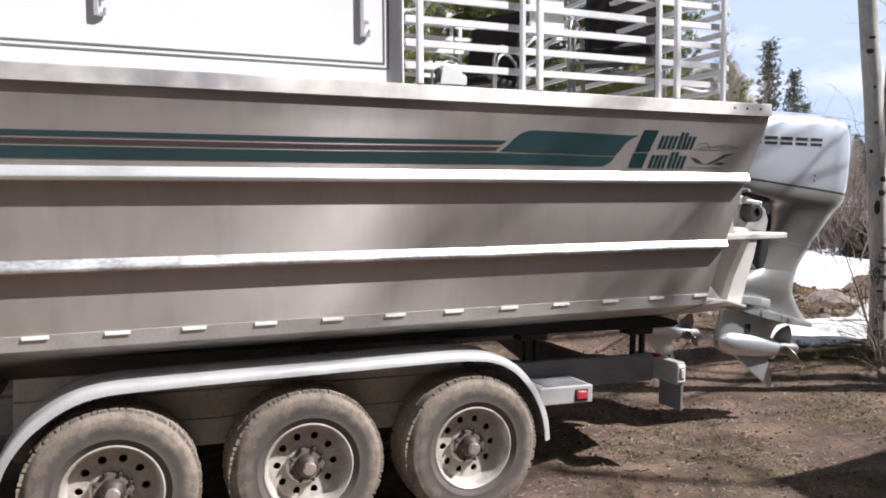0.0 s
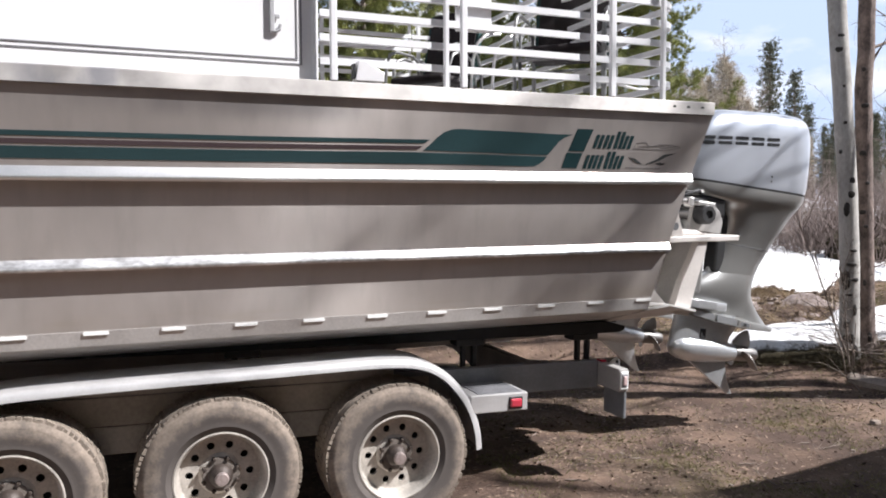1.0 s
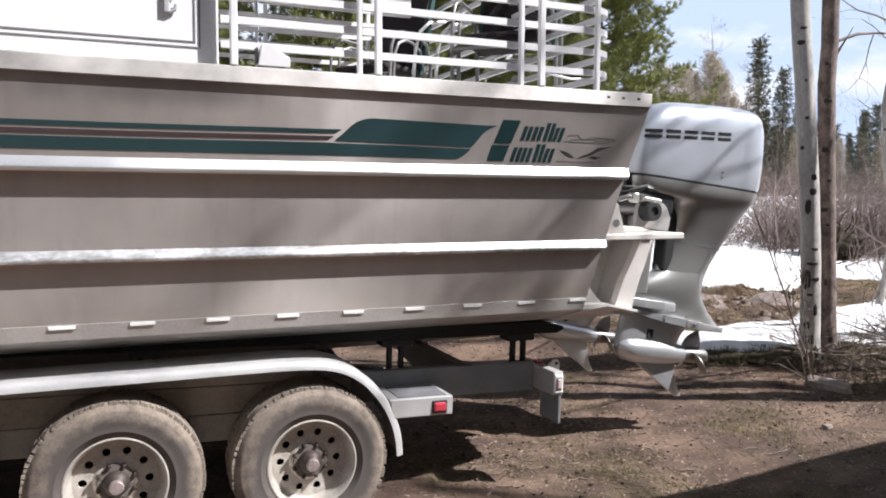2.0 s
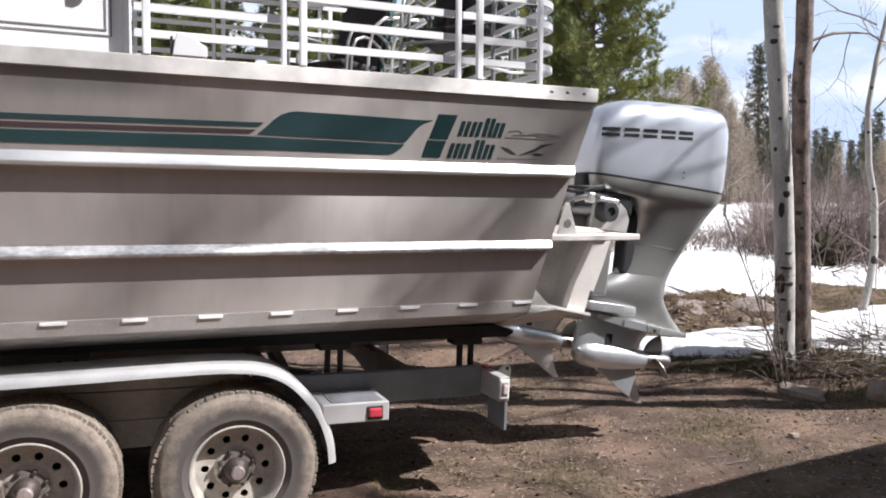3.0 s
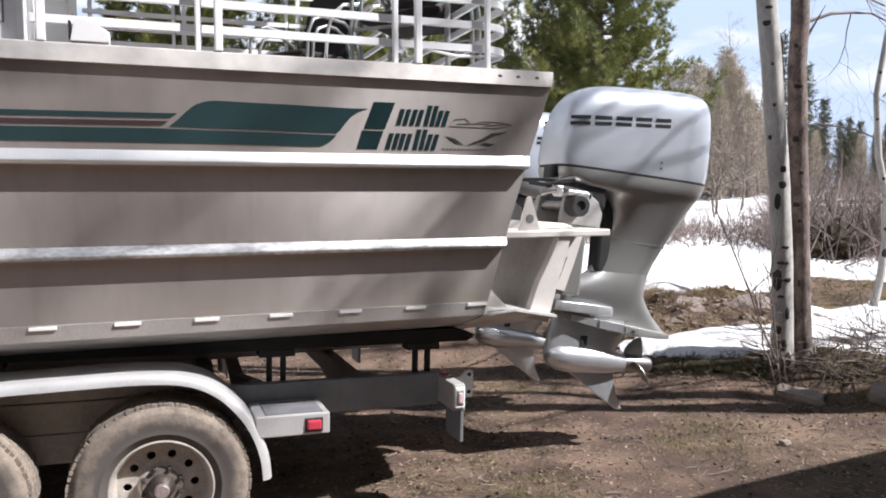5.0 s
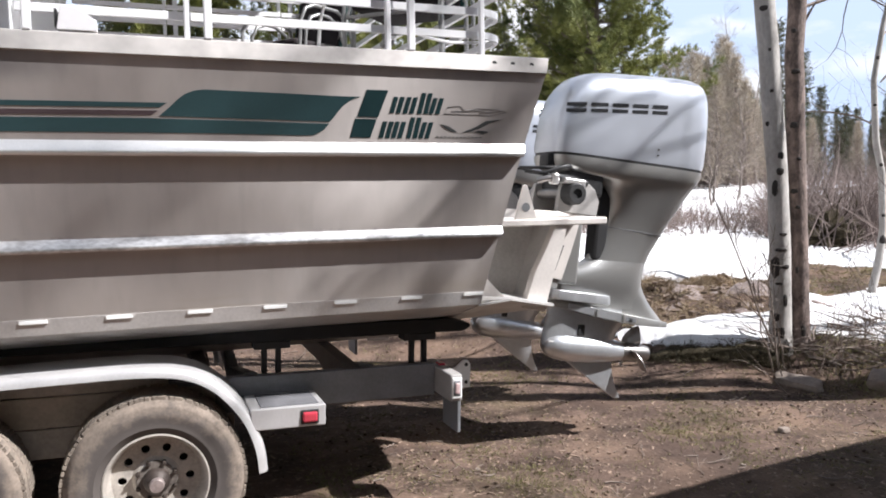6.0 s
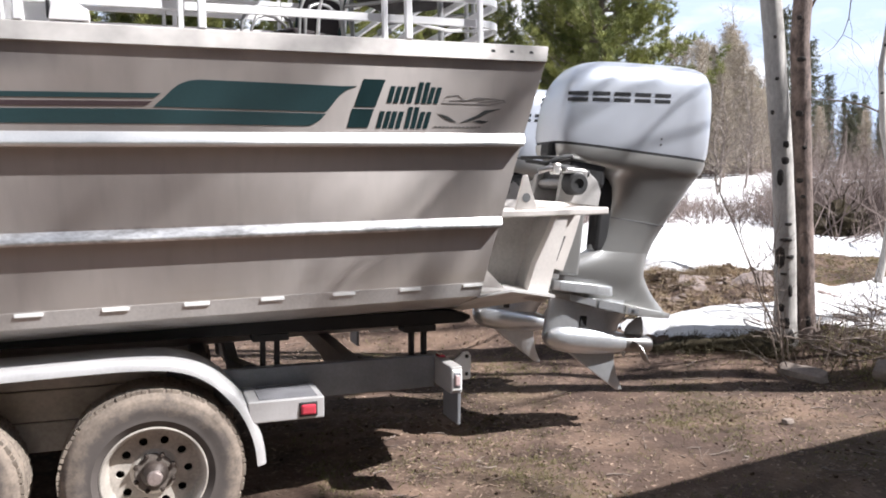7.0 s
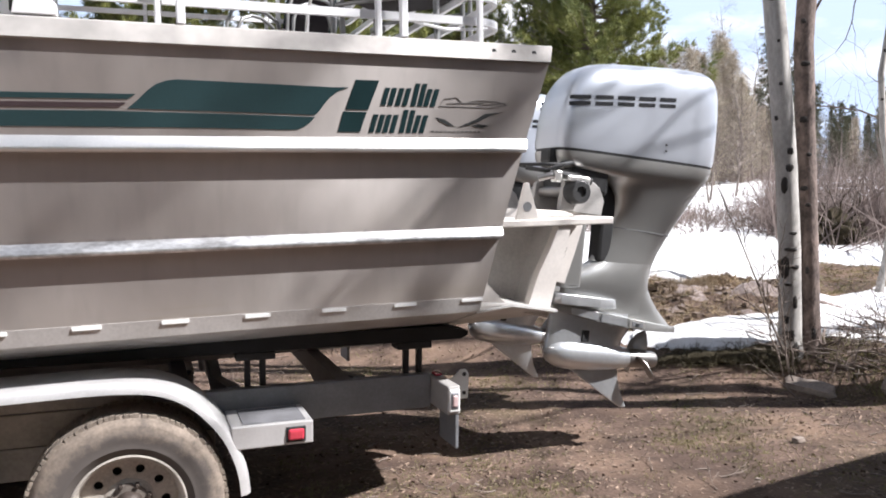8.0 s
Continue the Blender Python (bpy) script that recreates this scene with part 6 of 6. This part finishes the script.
RB = random.Random(31)
bits("wood_chips", scatter(2600, RB, (0.3, 6.2, -0.7, 4.5), open_dirt), "chip", RB, (0.01, 0.05), (0.005, 0.013), (0.002, 0.005), "pale wood chips strewn over the dirt", "wood chips")
bits("dry_litter", scatter(10000, RB, (0.3, 6.5, -0.7, 4.8), open_dirt), "leaf", RB, (0.006, 0.028), (0.004, 0.015), (0.001, 0.004), "dry brown leaf litter on the dirt", "leaf litter")
bits("dirt_clods", scatter(900, RB, (0.3, 6.5, -0.7, 4.8), open_dirt), "dirt", RB, (0.008, 0.024), (0.008, 0.022), (0.005, 0.014), "brown clods of dirt", "dirt clods")
bits("bank_litter", scatter(2600, RB, (4.0, 9.5, 1.6, 6.5), lambda x, y: 1.0 if snow_depth(x, y) < -0.01 and bank_coords(x, y)[0] > 0.6 else 0.0), "straw", RB, (0.03, 0.22), (0.002, 0.007), (0.002, 0.005), "dead grass and litter on the bank", "leaf litter")
bits("hump_clods", scatter(130, RB, (4.5, 7.2, 2.2, 4.2), lambda x, y: 1.0 if snow_depth(x, y) < 0.0 and 1.2 < bank_coords(x, y)[0] < 3.4 else 0.0), "leaf", RB, (0.02, 0.10), (0.02, 0.07), (0.01, 0.05), "dark clods of turned earth on the hump", "dirt clods")
sticks = Heap()
for x, y in scatter(190, RB, (0.6, 6.5, -0.5, 4.5), open_dirt):
    a = RB.uniform(0, 6.28)
    p = Vector((x, y, ground_z(x, y) + 0.006))
    branchy(sticks, p, Vector((math.cos(a), math.sin(a), RB.uniform(-0.01, 0.08))).normalized(), RB.uniform(0.05, 0.24), RB.uniform(0.002, 0.005), RB, 1, 0.22, 2, 4, 0.0)
tagged(sticks.out("fallen_twigs", "twig"), "fallen twigs scattered on the dirt", "twigs", kind="stuff")
turf = Heap()


def grassy(x, y):
    if snow_depth(x, y) > -0.03:
        return 0.0
    v = noise.noise((x * 0.9, y * 0.9, 30)) + 0.5 * noise.noise((x * 2.6, y * 2.6, 31))
    return max(0.06, min(1.0, 1.5 * v + (0.42 if y < 0.9 and x > 1.8 else 0.05)))


for x, y in scatter(9000, RB, (0.8, 6.6, -0.7, 4.0), grassy):
    z = ground_z(x, y)
    for k in range(5):
        d = (Vector((0, 0, 1)) + 0.9 * rand_dir(RB)).normalized()
        d.z = abs(d.z)
        turf.blade(Vector((x + RB.gauss(0, 0.012), y + RB.gauss(0, 0.012), z - 0.003)), d, RB.uniform(0.012, 0.040), 0.0018, RB)
lip = Heap()
for i in range(1900):
    f = RB.random() ** 0.6
    x, y = 3.95 + 0.85 * f + RB.gauss(0, 0.07), 1.98 - 0.68 * f + RB.gauss(0, 0.06)
    x, y = (x, y) if i % 2 else (RB.uniform(4.7, 6.8), RB.uniform(0.7, 1.6))
    z = ground_z(x, y) + (0.03 + 0.05 * f if i % 2 else 0.0)
    for k in range(6):
        d = (Vector((0, 0, 0.8)) + 0.9 * rand_dir(RB)).normalized()
        d.z = abs(d.z)
        lip.blade(Vector((x + RB.gauss(0, 0.015), y + RB.gauss(0, 0.015), z - 0.01)), d, RB.uniform(0.02, 0.07), 0.003, RB)
straw = Heap()
for x, y in [(RB.gauss(5.75, 0.30), RB.gauss(3.75, 0.22)) for _ in range(420)] + [(RB.uniform(4.6, 6.2), RB.uniform(2.4, 3.9)) for _ in range(260)]:
    if snow_depth(x, y) > 0.02:
        continue
    for k in range(7):
        d = (Vector((0, 0, 0.45)) + 0.9 * rand_dir(RB)).normalized()
        d.z = abs(d.z)
        straw.blade(Vector((x + RB.gauss(0, 0.02), y + RB.gauss(0, 0.02), ground_z(x, y) + 0.005)), d, RB.uniform(0.05, 0.16), 0.003, RB)
tagged(straw.out("dead_grass", "straw"), "flattened straw-coloured dead grass on the dirt hump", "grass", kind="stuff")
sod = Heap()
for x, y in [(RB.uniform(5.8, 9.2), RB.uniform(2.2, 4.8)) for _ in range(1500)] + [(RB.uniform(4.95, 7.0), RB.uniform(0.55, 1.5)) for _ in range(700)]:
    if snow_depth(x, y) > 0.0 or (bank_coords(x, y)[1] > -0.25 and y > 2):
        continue
    for k in range(5):
        d = (Vector((0, 0, 0.6)) + 0.8 * rand_dir(RB)).normalized()
        d.z = abs(d.z)
        sod.blade(Vector((x + RB.gauss(0, 0.02), y + RB.gauss(0, 0.02), ground_z(x, y) - 0.005)), d, RB.uniform(0.03, 0.10), 0.003, RB)
tagged(sod.out("rough_grass", "grass"), "rough green and brown grass between the snow patches", "grass", kind="stuff")
tagged(lip.out("matted_grass", "dark_grass"), "dark matted grass and moss along the lip of the bank", "grass", kind="stuff")
tagged(turf.out("grass", "grass"), "thin new grass coming through the dirt", "grass", kind="stuff")

# ---- things on the deck ----
def deck_chair(label):
    """Faces -x: fabric slung between two bent tube arms, with a padded back."""
    ch = empty("deck_chair", None, label, "chair", "chairs on the deck")
    part("seat", box(-0.25, 0.24, -0.25, 0.25, 0.43, 0.49, 0.025), "fabric", ch, smooth=50)
    rows = []
    for x, z, t in ((0.20, 0.44, 0.05), (0.25, 0.60, 0.06), (0.30, 0.80, 0.06), (0.36, 1.0, 0.055), (0.40, 1.10, 0.04)):
        rows.append([(x - 0.02 * math.cos(math.pi * j / 8), 0.27 * (j / 4 - 1), z) for j in range(9)] + [(x + t - 0.02 * math.cos(math.pi * j / 8), 0.27 * (j / 4 - 1), z) for j in range(8, -1, -1)])
    back = part("backrest", loft(rows), "green_fabric", ch, "dark green padded back", smooth=50)
    part("back_lining", loft([[(p[0] - 0.012, p[1] * 0.9, p[2]) for p in r[:9]] + [(p[0] + 0.004, p[1] * 0.9, p[2]) for p in reversed(r[:9])] for r in rows]), "fabric", back, smooth=50)
    for sgn in (-1, 1):
        for x0, w in ((-0.24, 0.54), (-0.17, 0.40)):
            arc = [(x0, 0.0), (x0 - 0.01, 0.40), (x0 + 0.01, 0.60), (x0 + 0.06, 0.69), (x0 + 0.15, 0.725), (x0 + w - 0.16, 0.72), (x0 + w - 0.05, 0.67), (x0 + w, 0.52), (x0 + w, 0.0)]
            if x0 > -0.2:
                arc = [(x, z * 0.93) for x, z in arc]
            part("arm_frame", tube([(x, sgn * (0.29 if x0 < -0.2 else 0.27), z) for x, z in arc], 0.013, 10), "tube", ch, "bent grey tube arm", smooth=60)
    part("cross_tube", tube([(-0.24, -0.29, 0.40), (-0.24, 0.29, 0.40)], 0.012), "tube", ch, smooth=60)
    part("cross_tube", tube([(0.30, -0.29, 0.40), (0.30, 0.29, 0.40)], 0.012), "tube", ch, smooth=60)
    return ch


DECK = 2.195
chair = deck_chair("dark maroon and green deck chair with bent tube arms")
chair.matrix_world = pose(1.10, 2.22, DECK, 0, 0, 35)
copy_thing(chair, pose(1.50, 0.80, DECK, 0, 0, 48))
# a light folding frame of two bent tubes
rack = empty("folding_frame", pose(1.2, 1.48, DECK), "pale folded tube frame standing on the deck", "frame")
for dx in (-0.085, 0.085):
    part("frame_tube", tube([(dx, 0, 0), (dx, 0, 0.36), (dx + 0.015, 0, 0.52), (dx + 0.05, 0, 0.64), (dx + 0.13, 0.02, 0.71), (dx + 0.26, 0.05, 0.73)], 0.012, 10), "rail", rack, smooth=60)
part("frame_brace", tube([(-0.085, 0, 0.2), (0.085, 0, 0.2)], 0.009), "rail", rack, smooth=60)
board = part("notice_board", box(0.292, 0.490, -0.152, -0.140, 2.535, 3.02, 0.004), "cabin", None, smooth=40)
tagged(board, "plain white board hung inside the railing", "board")
